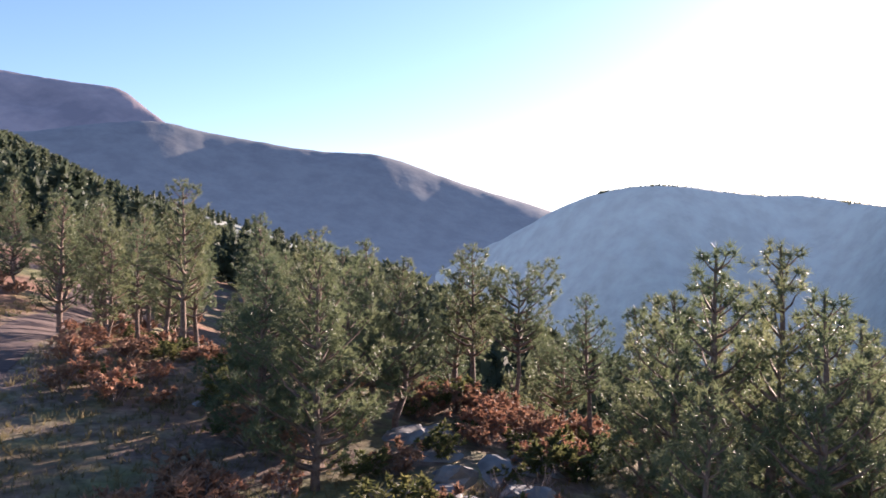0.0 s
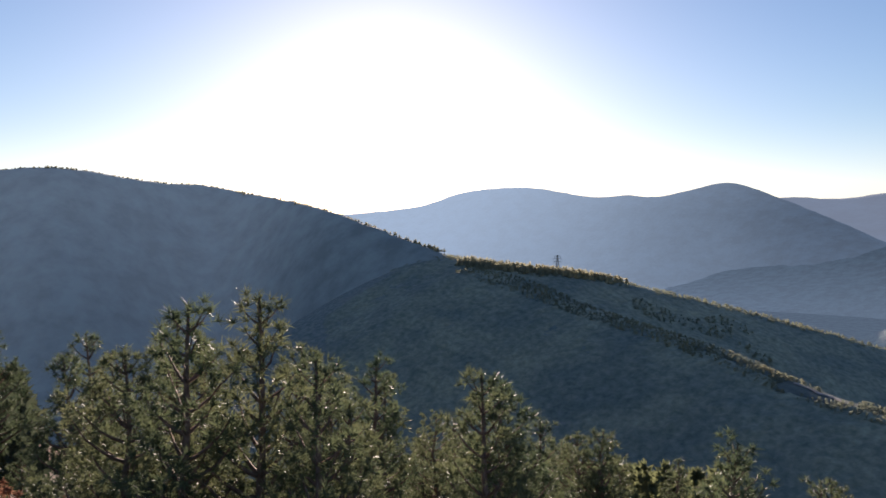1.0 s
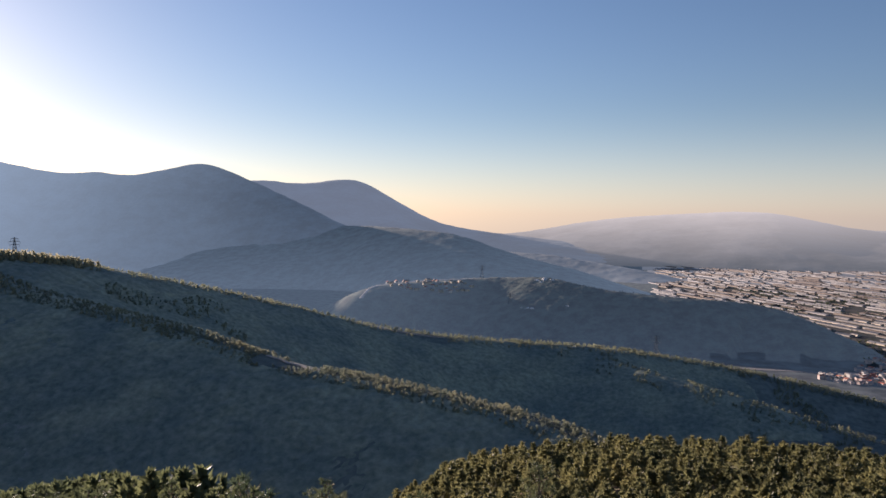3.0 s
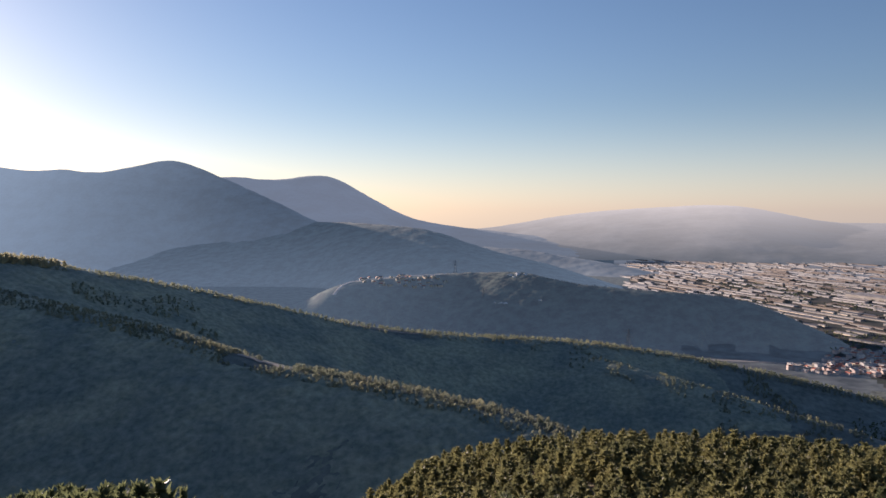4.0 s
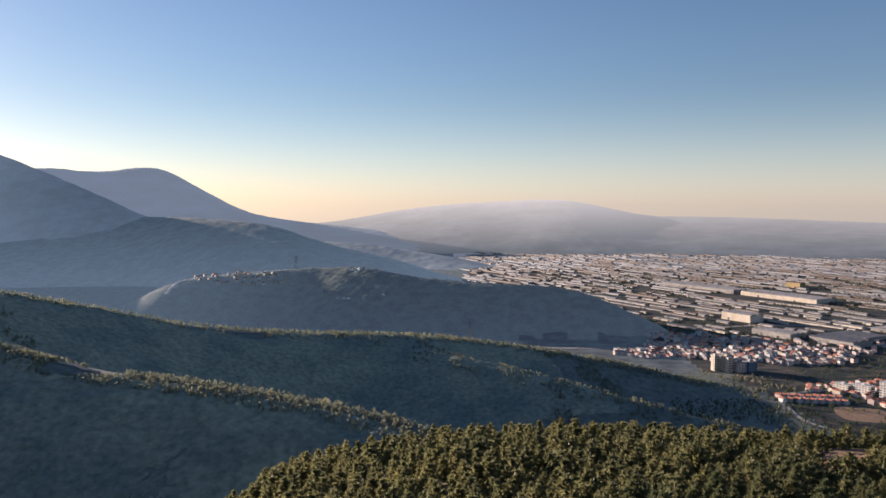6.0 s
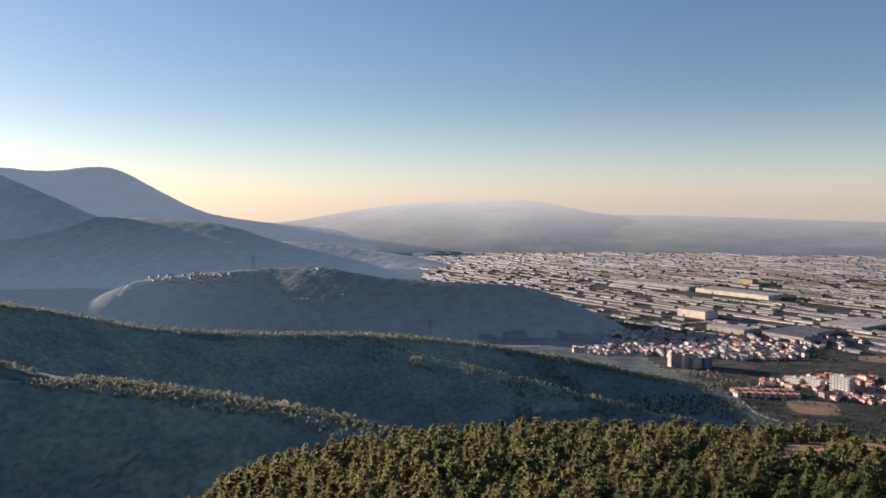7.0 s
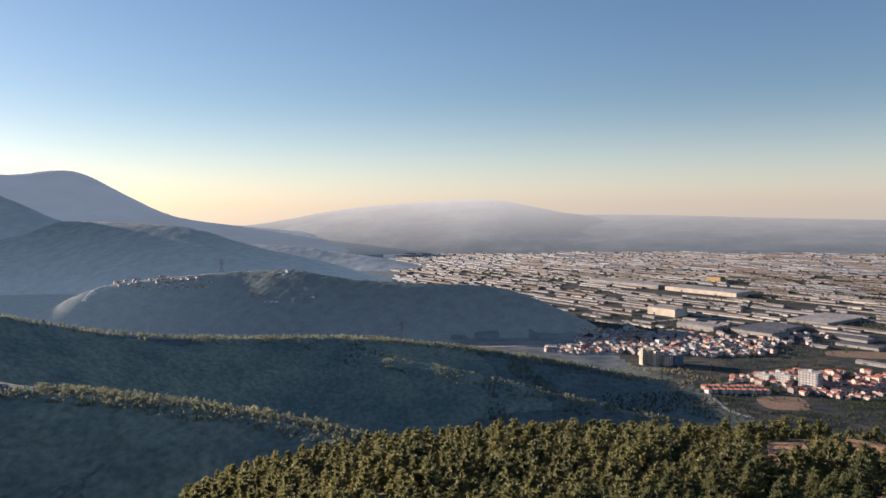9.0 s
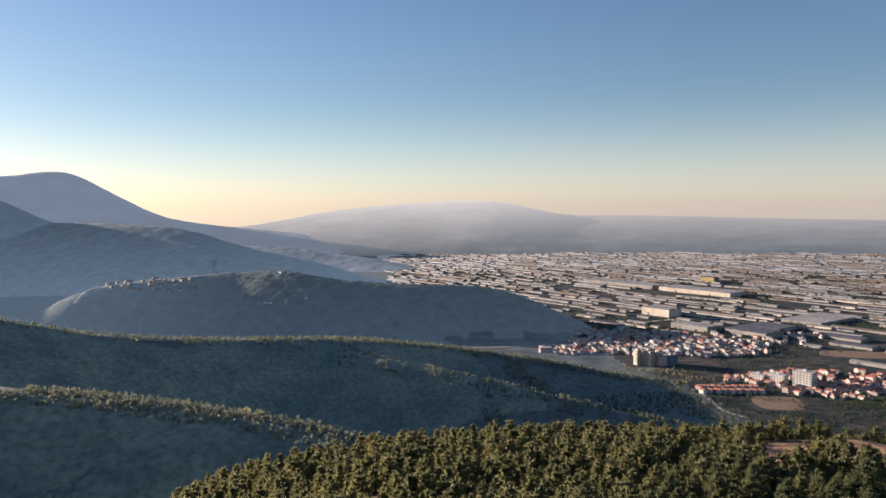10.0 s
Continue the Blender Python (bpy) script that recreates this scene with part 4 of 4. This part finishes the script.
block_building(466, 838, -58, 22, 12, 3, 5, CREAM_WALL, "cream low building with balconies among red roofs", WHITE_WALL, True, 0.8)

for row in range(2):
    for k in range(9):
        x, y = 376 + k * 7.4 + row * 3, 791 - k * 1.6 + row * 16
        if clear_of(x, y, 2.5):
            house(x, y, (0, 1)[(k + row) % 2], radians(-70 + prng.uniform(-9, 9)), prng.uniform(0.6, 0.68), "terrace of red-roofed houses")
CLUSTERS = (((490, 838), (66, 34), 40, (0, 1, 1, 2)), ((550, 765), (66, 36), 40, (0, 1, 1)), ((615, 790), (60, 40), 22, (0, 1)),
            ((425, 1075), (85, 75), 80, (0, 1, 2, 3, 3, 4, 4)), ((322, 1060), (52, 20), 34, (3, 4, 4, 0)), ((490, 1020), (60, 45), 44, (2, 3, 4, 4, 0)),
            ((455, 1170), (60, 50), 18, (3, 4, 2)), ((-322, 1398), (90, 26), 44, (0, 4, 4)), ((-450, 1800), (90, 40), 12, (0, 3)))
for (cx, cy), (rx, ry), count, kinds in CLUSTERS:
    made = 0
    for _ in range(count * 12):
        a, r = prng.uniform(0, 6.28), math.sqrt(prng.random())
        x, y = cx + rx * r * math.cos(a), cy + ry * r * math.sin(a)
        if made < count and clear_of(x, y, 2.9):
            house(x, y, prng.choice(kinds), TOWN_TURN + prng.choice((0, 1.57)) + prng.uniform(-0.15, 0.15), prng.uniform(0.45, 0.68))
            made += 1

# the smaller houses in between, too many to pick apart
small = {0: [], 1: [], 2: []}
for (cx, cy), (rx, ry), count in (((430, 1085), (110, 95), 230), ((500, 1020), (80, 60), 110), ((560, 800), (110, 60), 150), ((340, 1050), (75, 32), 60), ((620, 1090), (90, 60), 60)):
    for _ in range(count):
        a, r = prng.uniform(0, 6.28), math.sqrt(prng.random())
        x, y = cx + rx * r * math.cos(a), cy + ry * r * math.sin(a)
        if clear_of(x, y, 2.4):
            sx, sy, h = prng.uniform(5, 9), prng.uniform(4.5, 6.5), prng.uniform(2.6, 5.5)
            t_ = TOWN_TURN + prng.choice((0, 1.57)) + prng.uniform(-0.2, 0.2)
            c, s = math.cos(t_), math.sin(t_)
            m = np.array(((c, -s, 0), (s, c, 0), (0, 0, 1)))
            z = ground_z(x, y)
            small[0].append((gabled_walls(sx, sy, h, 1.1)[0] @ m.T + (x, y, z), gabled_walls(sx, sy, h, 1.1)[1]))
            rv, rf = gable(sx, sy, 1.1, h, 0.2, 0.15)
            small[1 if y < 900 or prng.random() < 0.25 else 2].append((rv @ m.T + (x, y, z), rf))
tagged(new("small_houses", mesh_of("small_houses", *joined(small[0]), PINK_WALL)), "walls of small pinkish houses filling the town", "houses", kind="stuff")
tagged(new("small_roofs", mesh_of("small_roofs", *joined(small[1]), RED_TILE)), "reddish roofs of small houses filling the town", "roofs", kind="stuff")
tagged(new("small_pale_roofs", mesh_of("small_pale_roofs", *joined(small[2]), PALE_ROOF)), "pale roofs of small houses filling the town", "roofs", kind="stuff")

# named halls, then the estate laid out along its roads
SHED_KINDS = ((HALL_WALL, PALE_ROOF, "long hall with a pale metal roof on the plain"), (HALL_WALL, BROWN_ROOF, "hall with a tan sheet roof on the plain"),
              (HALL_WALL, GREY_ROOF, "hall with a grey metal roof on the plain"), (CREAM_WALL, PALE_ROOF, "cream hall with a pale roof on the plain"))
for x, y, sx, sy, h, bays, kind in ((572, 1352, 62, 34, 13, 2, 3), (640, 886, 46, 10, 3.5, 1, 0), (665, 1165, 60, 85, 4.5, 8, 2), (800, 1230, 70, 110, 4.5, 10, 0),
                                    (620, 1120, 70, 46, 8, 3, 2), (730, 1060, 60, 30, 3.5, 3, 2), (560, 1190, 70, 36, 8, 3, 0), (700, 1000, 60, 20, 3.5, 2, 2),
                                    (930, 1880, 40, 20, 13, 1, 3), (800, 1660, 190, 60, 9, 4, 3), (690, 1850, 220, 50, 9, 3, 0)):
    w, r, lab = SHED_KINDS[kind]
    if (x, y) == (930, 1880):
        w, r, lab = YELLOW, BROWN_ROOF, "ochre-yellow hall that stands out on the plain"
    shed(x, y, sx, sy, h, TOWN_TURN, bays, w, r, lab)
    spots.append((x, y, max(sx, sy) * 0.55))

far_boxes = {0: [], 1: []}
single_halls = 0
for v in np.arange(100, 3600, 17):
    u = -3200.0
    while u < 200:
        sx = prng.choice((16, 24, 34, 48, 60, 90, 140)) * prng.uniform(0.8, 1.2)
        sy = prng.uniform(6, 14)
        x, y = to_plan(u + sx / 2, v + prng.uniform(-2, 2))
        u += sx + prng.choice((8, 12, 25, 50))
        bearing, dist = math.degrees(math.atan2(x, y)), math.hypot(x, y)
        if not (3 + max(0, dist - 2000) / 1000 < bearing < 45) or dist < 1180 or dist > 3800 or abs(ground_z(x, y) - PLAIN) > 3.5 or prng.random() < 0.22 + max(0, dist - 2800) / 2500:
            continue
        if dist < 1320 and bearing < 25 and x < 470:
            continue
        if not clear_of(x, y, min(sx * 0.3, 16)) and dist < 1900:
            continue
        h = prng.uniform(1.8, 3.4)
        w, r, lab = prng.choice(SHED_KINDS)
        if dist < 1760 and single_halls < 240:
            shed(x, y, sx, sy, h, TOWN_TURN + prng.uniform(-0.03, 0.03), max(1, int(sy / 7)), w, r, lab)
            single_halls += 1
        else:
            vv, ff = boxed(sx, sy, h + 2, 0, 0, -2)
            gv, gf = gable(sx, sy, sy * 0.07, h, 0.1, 0.2)
            c, s = math.cos(TOWN_TURN), math.sin(TOWN_TURN)
            pv, pf = joined([(vv, ff), (gv, gf)])
            m = np.array(((c, -s, 0), (s, c, 0), (0, 0, 1)))
            far_boxes[prng.choice((0, 0, 0, 1, 1))].append((pv @ m.T + (x, y, ground_z(x, y)), pf))
for k, (mat, lab) in enumerate(((PALE_ROOF, "pale halls and greenhouses spread over the far plain"), (BROWN_ROOF, "tan-roofed halls spread over the far plain"))):
    tagged(new("far_halls", mesh_of("far_halls", *joined(far_boxes[k]), mat)), lab, "halls", kind="stuff")

# trees between the buildings
forest("plain_trees", "dark trees and hedges between the buildings", (150, 1500, 640, 2300), 13,
       lambda x, y, z: seen_side(x, y, 4, 46) & (x > 350) & (np.abs(z - PLAIN) < 6) & (fractal(x, y, 110, 3, 60) > 0.0) & (np.hypot(x, y) < 2400), 2.5, 5, TOWN_GREEN, SPARSE)
forest("plain_trees", "dark groves between the wood and the town", (230, 760, 560, 800), 6.5,
       lambda x, y, z: seen_side(x, y, 18, 46) & (np.abs(z - PLAIN) < 12) & (fractal(x, y, 50, 3, 61) > -0.1)
       & ~((np.abs(x - 428) < 36) & (np.abs(y - 742) < 32)) & ~((x > 350) & (y > 775)) & ~((x > 490) & (y > 735)), 2.0, 3.6, TOWN_GREEN, SPARSE)
forest("plain_trees", "trees coloured pale as if sunlit between the ridges and the town", (140, 420, 640, 1015), 5.5,
       lambda x, y, z: seen_side(x, y, 20, 30) & (z < PLAIN + 10) & (fractal(x, y, 30, 3, 62) > 0.12) & (y < 1000 - 0.1 * x) & ~((x > 350) & (np.abs(y - 940) < 25))
       & ~((x > 362) & (y < 830)) & ~((x > 330) & (y > 985)), 1.8, 3.2, SCRUB, SPARSE)

rows = [(x, 704 + 9 * k - 0.35 * (x - 520) + rng.uniform(-1, 1)) for k in range(8) for x in np.arange(468, 640, 4.2)]
rows = np.array(rows)
spots_ = np.column_stack([rows, land(rows[:, 0], rows[:, 1]) - 0.2, rng.uniform(1.8, 2.8, len(rows))])
tagged(new("orchard", mesh_of("orchard", *stamped(SPARSE, spots_, rng), TOWN_GREEN)), "rows of small dark orchard trees below the houses", "orchard", kind="stuff")


# ---- roads, fields and bare ground ----
def ribbon(name, pts, width, material, label, lift=0.5, category="road"):
    """A strip laid on the land along a line."""
    pts = np.array(rounded(pts, 3), dtype=float)
    seg = np.concatenate([[0], np.cumsum(np.hypot(*np.diff(pts[:, :2], axis=0).T))])
    s = np.linspace(0, seg[-1], max(12, int(seg[-1] / (width * 0.6))))
    c = np.stack([np.interp(s, seg, pts[:, k]) for k in range(2)], -1)
    t_ = unit(np.gradient(c, axis=0))
    nrm = np.column_stack([-t_[:, 1], t_[:, 0]])
    wob = width / 2 * (1 + 0.25 * fractal(s, s * 0, width * 3, 2, 71))
    rows = [c + nrm * (wob * k)[:, None] for k in (-1, -0.33, 0.33, 1)]
    v = np.concatenate([np.column_stack([r, land(r[:, 0], r[:, 1]) + (lift if 0 < k < 3 else lift * 0.4)]) for k, r in enumerate(rows)])
    n = len(s)
    i, j = np.meshgrid(np.arange(3), np.arange(n - 1), indexing="ij")
    q = np.stack([i * n + j, i * n + j + 1, (i + 1) * n + j + 1, (i + 1) * n + j], -1).reshape(-1, 4)[:, ::-1]
    ob = new(name, smooth(mesh_of(name, v, q, material)))
    return tagged(ob, label, category, kind="structure")


def patch(name, x, y, rx, ry, turn, material, label, lift=0.6):
    a = np.linspace(0, 6.28, 40, endpoint=False)
    rings = []
    for k in (0.0, 0.5, 1.0):
        w = k * (1 + 0.12 * fractal(np.cos(a) * 2 + x, np.sin(a) * 2 + y, 1.3, 2, 77))
        px_, py_ = rx * w * np.sign(np.cos(a)) * np.abs(np.cos(a)) ** 0.6, ry * w * np.sign(np.sin(a)) * np.abs(np.sin(a)) ** 0.6
        gx, gy = x + px_ * math.cos(turn) - py_ * math.sin(turn), y + px_ * math.sin(turn) + py_ * math.cos(turn)
        rings.append(np.column_stack([gx, gy, land(gx, gy) + (lift if k < 1 else 0.05)]))
    v = np.concatenate(rings)
    f = [(r * 40 + j, r * 40 + (j + 1) % 40, (r + 1) * 40 + (j + 1) % 40, (r + 1) * 40 + j) for r in range(2) for j in range(40)]
    ob = new(name, smooth(mesh_of(name, v, np.array(f), material)))
    return tagged(ob, label, "field", kind="structure")


patch("field_bare", 431, 742, 24, 30, -0.4, FIELD, "bare brown ploughed field below the town")
patch("field_brown", 690, 945, 70, 26, -0.4, FIELD, "wide brown field beside the halls")
patch("field_green", 560, 720, 60, 34, -0.4, FIELD_GREEN, "dull green field below the red roofs")
patch("clearing_bare", 89, 173, 5.5, 14, -0.56, RED_EARTH, "bare reddish clearing in the pine wood", 0.25)
patch("clearing_bare_slope", 115, 179, 9.5, 16, -0.56, RED_EARTH, "bare reddish clearing in the pine wood", 0.25)
patch("clearing_pale", -216, 742, 9, 6, 0.4, PALE_TRACK, "pale bare clearing on the ridge", 0.8)
ribbon("road_valley", [(60, 1085), (130, 1092), (200, 1095), (290, 1088), (355, 1105), (405, 1150), (445, 1235), (560, 1300), (700, 1285), (900, 1200)], 11, PALE_TRACK, "pale grey road curving out of the valley into the town", 0.8)
ribbon("road_town", [(395, 820), (450, 842), (520, 830), (600, 760), (700, 720)], 8, PALE_TRACK, "pale road through the red-roofed houses", 0.6)
ribbon("track_dirt", [(371, 770), (366, 745), (362, 716), (372, 690)], 5, PALE_TRACK, "pale dirt track leaving the houses", 0.6)
ribbon("track_ridge", [(-208, 450), (-196, 447), (-190, 441), (-184, 444), (-176, 437)], 3.4, PALE_TRACK, "pale winding track on the near ridge", 0.9)
ribbon("track_ridge_far", [(-250, 748), (-216, 742), (-185, 757), (-160, 770)], 2.6, PALE_TRACK, "pale track along the second ridge", 0.5)
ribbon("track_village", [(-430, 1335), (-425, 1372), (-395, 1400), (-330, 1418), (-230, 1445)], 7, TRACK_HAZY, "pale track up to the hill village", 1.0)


# ---- pylons and wind turbines ----
def pylon(x, y, height, turn):
    """Lattice tower: four legs, bracing, three cross-arms with insulators."""
    ob = new("power_pylon")
    ob.matrix_basis = pose(x, y, ground_z(x, y) - 0.5, 0, 0, turn)
    tagged(ob, "grey steel lattice power pylon on a ridge", "pylon", "power pylons")
    levels = [0, 0.22, 0.42, 0.58, 0.72, 0.85, 1.0]
    wide = lambda t: height * (0.11 * (1 - t) ** 1.2 + 0.014)
    for sx_, sy_ in ((-1, -1), (-1, 1), (1, 1), (1, -1)):
        pts = [(sx_ * wide(t), sy_ * wide(t), t * height) for t in levels]
        part("leg", mesh_of("leg", *tube(pts, [0.16] * 7, 4), STEEL), None, ob)
    for a, b in zip(levels, levels[1:]):
        wa, wb = wide(a), wide(b)
        for (p, q), (r, s_) in (((-1, -1), (1, -1)), ((1, -1), (1, 1)), ((1, 1), (-1, 1)), ((-1, 1), (-1, -1))):
            v1 = tube([(p * wa, q * wa, a * height), (r * wb, s_ * wb, b * height)], [0.09, 0.09], 3)
            v2 = tube([(r * wa, s_ * wa, a * height), (p * wb, q * wb, b * height)], [0.09, 0.09], 3)
            part("brace", mesh_of("brace", *joined([v1, v2]), STEEL), None, ob)
    for t, ln in ((0.66, 0.2), (0.8, 0.24), (0.93, 0.16)):
        arm = part("cross_arm", mesh_of("cross_arm", *joined([tube([(-ln * height, 0, t * height), (0, 0, t * height + 0.8), (ln * height, 0, t * height)], [0.08, 0.22, 0.08], 4),
                                                              tube([(-ln * height, 0, t * height), (ln * height, 0, t * height)], [0.1, 0.1], 4)]), STEEL), None, ob)
        for s_ in (-1, 1):
            part("insulator", mesh_of("insulator", *tube([(s_ * ln * height, 0, t * height), (s_ * ln * height, 0, t * height - 1.6)], [0.12, 0.12], 5), STEEL), None, arm)


for x, y, h, turn in ((53, 853, 22, 20), (-452, 524, 17, 60), (-228, 1452, 26, 15), (-160, 1330, 20, 15), (355, 745, 18, 40)):
    pylon(x, y, h, turn)


def turbine(x, y, z, height, turn):
    ob = new("wind_turbine")
    ob.matrix_basis = pose(x, y, z, 0, 0, turn)
    tagged(ob, "far pale wind turbine on the skyline", "wind turbine", "wind turbines")
    part("tower", mesh_of("tower", *tube([(0, 0, 0), (0, 0, height)], [2.2, 1.2], 8), WHITE_WALL), None, ob)
    part("nacelle", mesh_of("nacelle", *boxed(3, 8, 3.4, 0, 0, height - 1.5), WHITE_WALL), None, ob)
    for k in range(3):
        a = k * 2.094 + 0.3
        part("blade", mesh_of("blade", *tube([(0, -4.5, height), (math.sin(a) * 12, -4.5, height + math.cos(a) * 12), (math.sin(a) * 32, -4.5, height + math.cos(a) * 32)],
                                             [0.9, 1.3, 0.3], 4), WHITE_WALL), None, ob)


for x, y, z in ((-3760, 345, 150), (-3765, 440, 165), (-3750, 650, 130)):
    turbine(x, y, z, 55, 85)


# ---- undergrowth, rocks and track below the viewpoint ----
def shrub_meshes(seed, leafy, leaf_mat):
    """Stems and leaves of a low shrub about one metre high."""
    g = np.random.default_rng(seed)
    stems, at, ways = [], [], []
    for k in range(16):
        a, tilt = g.uniform(0, 6.28), g.uniform(0.15, 1.0)
        d = unit(np.array([math.cos(a) * tilt, math.sin(a) * tilt, 1.0]))
        ln = g.uniform(0.5, 1.1)
        line = np.array([d * ln * s + np.array([0, 0, -0.15 * s * s * ln]) + g.normal(0, 0.03, 3) * s for s in np.linspace(0, 1, 4)])
        stems.append(tube(line, [0.016, 0.012, 0.008, 0.004], 3))
        for q in range(3):
            e = line[2] + (line[3] - line[2]) * g.uniform(-0.6, 0.6)
            side = unit(d + g.normal(0, 0.7, 3)) * g.uniform(0.12, 0.3)
            stems.append(tube([e, e + side], [0.007, 0.003], 3))
            for r in range(leafy):
                at.append(e + side * g.uniform(0.3, 1.1))
                ways.append(unit(side + g.normal(0, 0.2, 3)))
    wood = mesh_of("branchwork", *joined(stems), GREY_TWIG)
    leaves = mesh_of("foliage", *tufts(g, np.array(at), np.array(ways), 5, 0.13, 0.028, 0.8), leaf_mat) if leafy else None
    return wood, leaves


GREEN_SHRUB = foliage("evergreen_shrub_leaves", (0.06, 0.075, 0.03), (0.15, 0.15, 0.06), 2.0, 0.4)
SHRUBS = [(shrub_meshes(31, 4, BROWN_SHRUB), "rust-brown withered shrub on the slope"), (shrub_meshes(32, 3, BROWN_SHRUB), "reddish leafy shrub on the slope"),
          (shrub_meshes(33, 0, None), "bare grey twiggy shrub"), (shrub_meshes(34, 5, GREEN_SHRUB), "low dull-green shrub among the pines")]
nrng = random.Random(77)


def plant_shrub(kind, x, y, size):
    (wood, leaves), label = SHRUBS[kind]
    ob = new("shrub")
    ob.matrix_basis = Matrix.LocRotScale((x, y, ground_z(x, y) - 0.05), Euler((0, 0, nrng.uniform(0, 6.28))), (size * 1.25, size * 1.25, size))
    tagged(ob, label, "shrub", "undergrowth")
    part("branchwork", wood, None, ob)
    if leaves:
        part("foliage", leaves, None, ob)


def on_track(x, y):
    return abs(y - (-6.2 + 0.36 * x + 0.6 * math.sin(x * 0.3))) < 2.0


for cx, cy, rx, ry, count, kinds in ((-27, -9, 7, 4, 48, (0, 0, 1, 1, 3)), (-21, -4.5, 4, 2.5, 24, (0, 1, 2, 2, 3)), (-24, 1.5, 5, 3, 34, (0, 0, 1, 3)), (-16, 0, 3, 2.5, 14, (0, 3, 2)),
                                     (-36, -14, 8, 5, 32, (0, 1, 3)), (-50, -22, 10, 6, 24, (0, 1)), (-21, 6, 5, 3, 20, (0, 1, 3)), (-14.5, -4.5, 2, 2, 12, (0, 2, 1)), (-30, 3, 5, 3, 16, (0, 1))):
    for _ in range(count):
        a, r = nrng.uniform(0, 6.28), math.sqrt(nrng.random())
        x, y = cx + rx * r * math.cos(a), cy + ry * r * math.sin(a)
        if not on_track(x, y):
            plant_shrub(nrng.choice(kinds), x, y, nrng.uniform(0.55, 1.25))


# Pale rock with haze painted on as emission, for the distant outcrops.
CLIFF = painted_haze("cliff_in_haze", (0.022, 0.030, 0.038), (0.022, 0.030, 0.038), -200, -100, (0.5, 0.48, 0.45), 0.2)


def rock(x, y, size, seed, material=ROCK):
    bm = bmesh.new()
    bmesh.ops.create_icosphere(bm, subdivisions=3, radius=0.5)
    g = random.Random(seed)
    planes = [(Vector((g.gauss(0, 1), g.gauss(0, 1), g.gauss(0, 0.8))).normalized(), g.uniform(0.18, 0.4)) for _ in range(16)]
    for v in bm.verts:
        for n, d in planes:
            over = v.co.dot(n) - d
            if over > 0:
                v.co -= n * over * 0.92
        v.co += v.co.normalized() * (0.10 * noise.noise(v.co * 4 + Vector((seed, 0, 0))) + 0.05 * noise.noise(v.co * 11 + Vector((0, seed, 0))))
    me = bpy.data.meshes.new("rock")
    bm.to_mesh(me)
    bm.free()
    me.materials.append(material)
    ob = new("rock", me)
    ob.matrix_basis = Matrix.LocRotScale((x, y, ground_z(x, y) - size * 0.02), Euler((g.uniform(-0.3, 0.3), g.uniform(-0.3, 0.3), g.uniform(0, 6))), (size * 1.4, size, size * 0.62))
    tagged(ob, "grey weathered limestone rock in the slope", "rock", "limestone rocks")


for k in range(26):
    rock(nrng.uniform(-21.5, -15.0), nrng.uniform(-1.6, 2.6), nrng.choice((0.35, 0.5, 0.7, 1.0, 1.5)), 300 + k)
for k in range(12):
    rock(nrng.uniform(-34, -20), nrng.uniform(-14, -4), nrng.choice((0.2, 0.3, 0.45)), 340 + k)
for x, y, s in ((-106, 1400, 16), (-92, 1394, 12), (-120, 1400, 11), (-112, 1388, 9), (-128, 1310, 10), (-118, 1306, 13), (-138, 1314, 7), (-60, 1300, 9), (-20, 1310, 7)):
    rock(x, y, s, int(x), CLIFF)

ribbon("track_home", [(-10, -10.2), (-18, -12.6), (-28, -16.2), (-40, -20.5), (-58, -27)], 2.1, mottled("rutted_dirt", (0.075, 0.05, 0.045), (0.155, 0.11, 0.095), 1.6, bump=0.6, bump_size=0.1),
       "rutted dirt track across the hillside", 0.05, "track")

grng = np.random.default_rng(14)


def tuft_field(name, label, count, box, keep, size, material):
    x, y = grng.uniform(box[0], box[1], count), grng.uniform(box[2], box[3], count)
    ok = keep(x, y)
    x, y = x[ok], y[ok]
    at = np.column_stack([x, y, land(x, y) - 0.02])
    up = np.tile(np.array([[0, 0, 1.0]]), (len(at), 1))
    tagged(new(name, mesh_of(name, *tufts(grng, at, up, 6, size, 0.012, 0.45), material)), label, "grass", kind="stuff")


DRY_GRASS = foliage("dry_grass_blades", (0.12, 0.095, 0.05), (0.25, 0.20, 0.10), 0.8, 0.4)
GREEN_GRASS = foliage("green_grass_blades", (0.07, 0.09, 0.03), (0.17, 0.19, 0.07), 0.8, 0.4)
off_track = lambda x, y: np.abs(y - (-6.2 + 0.36 * x)) > 1.3
tuft_field("dry_grass", "dry straw-coloured grass on the hillside", 16000, (-46, -10, -24, 9), lambda x, y: off_track(x, y) & (fractal(x, y, 4, 3, 90) > -0.1), 0.24, DRY_GRASS)
tuft_field("green_grass", "short green grass in patches on the hillside", 9000, (-46, -10, -24, 9), lambda x, y: off_track(x, y) & (fractal(x, y, 5, 3, 95) > 0.15), 0.14, GREEN_GRASS)
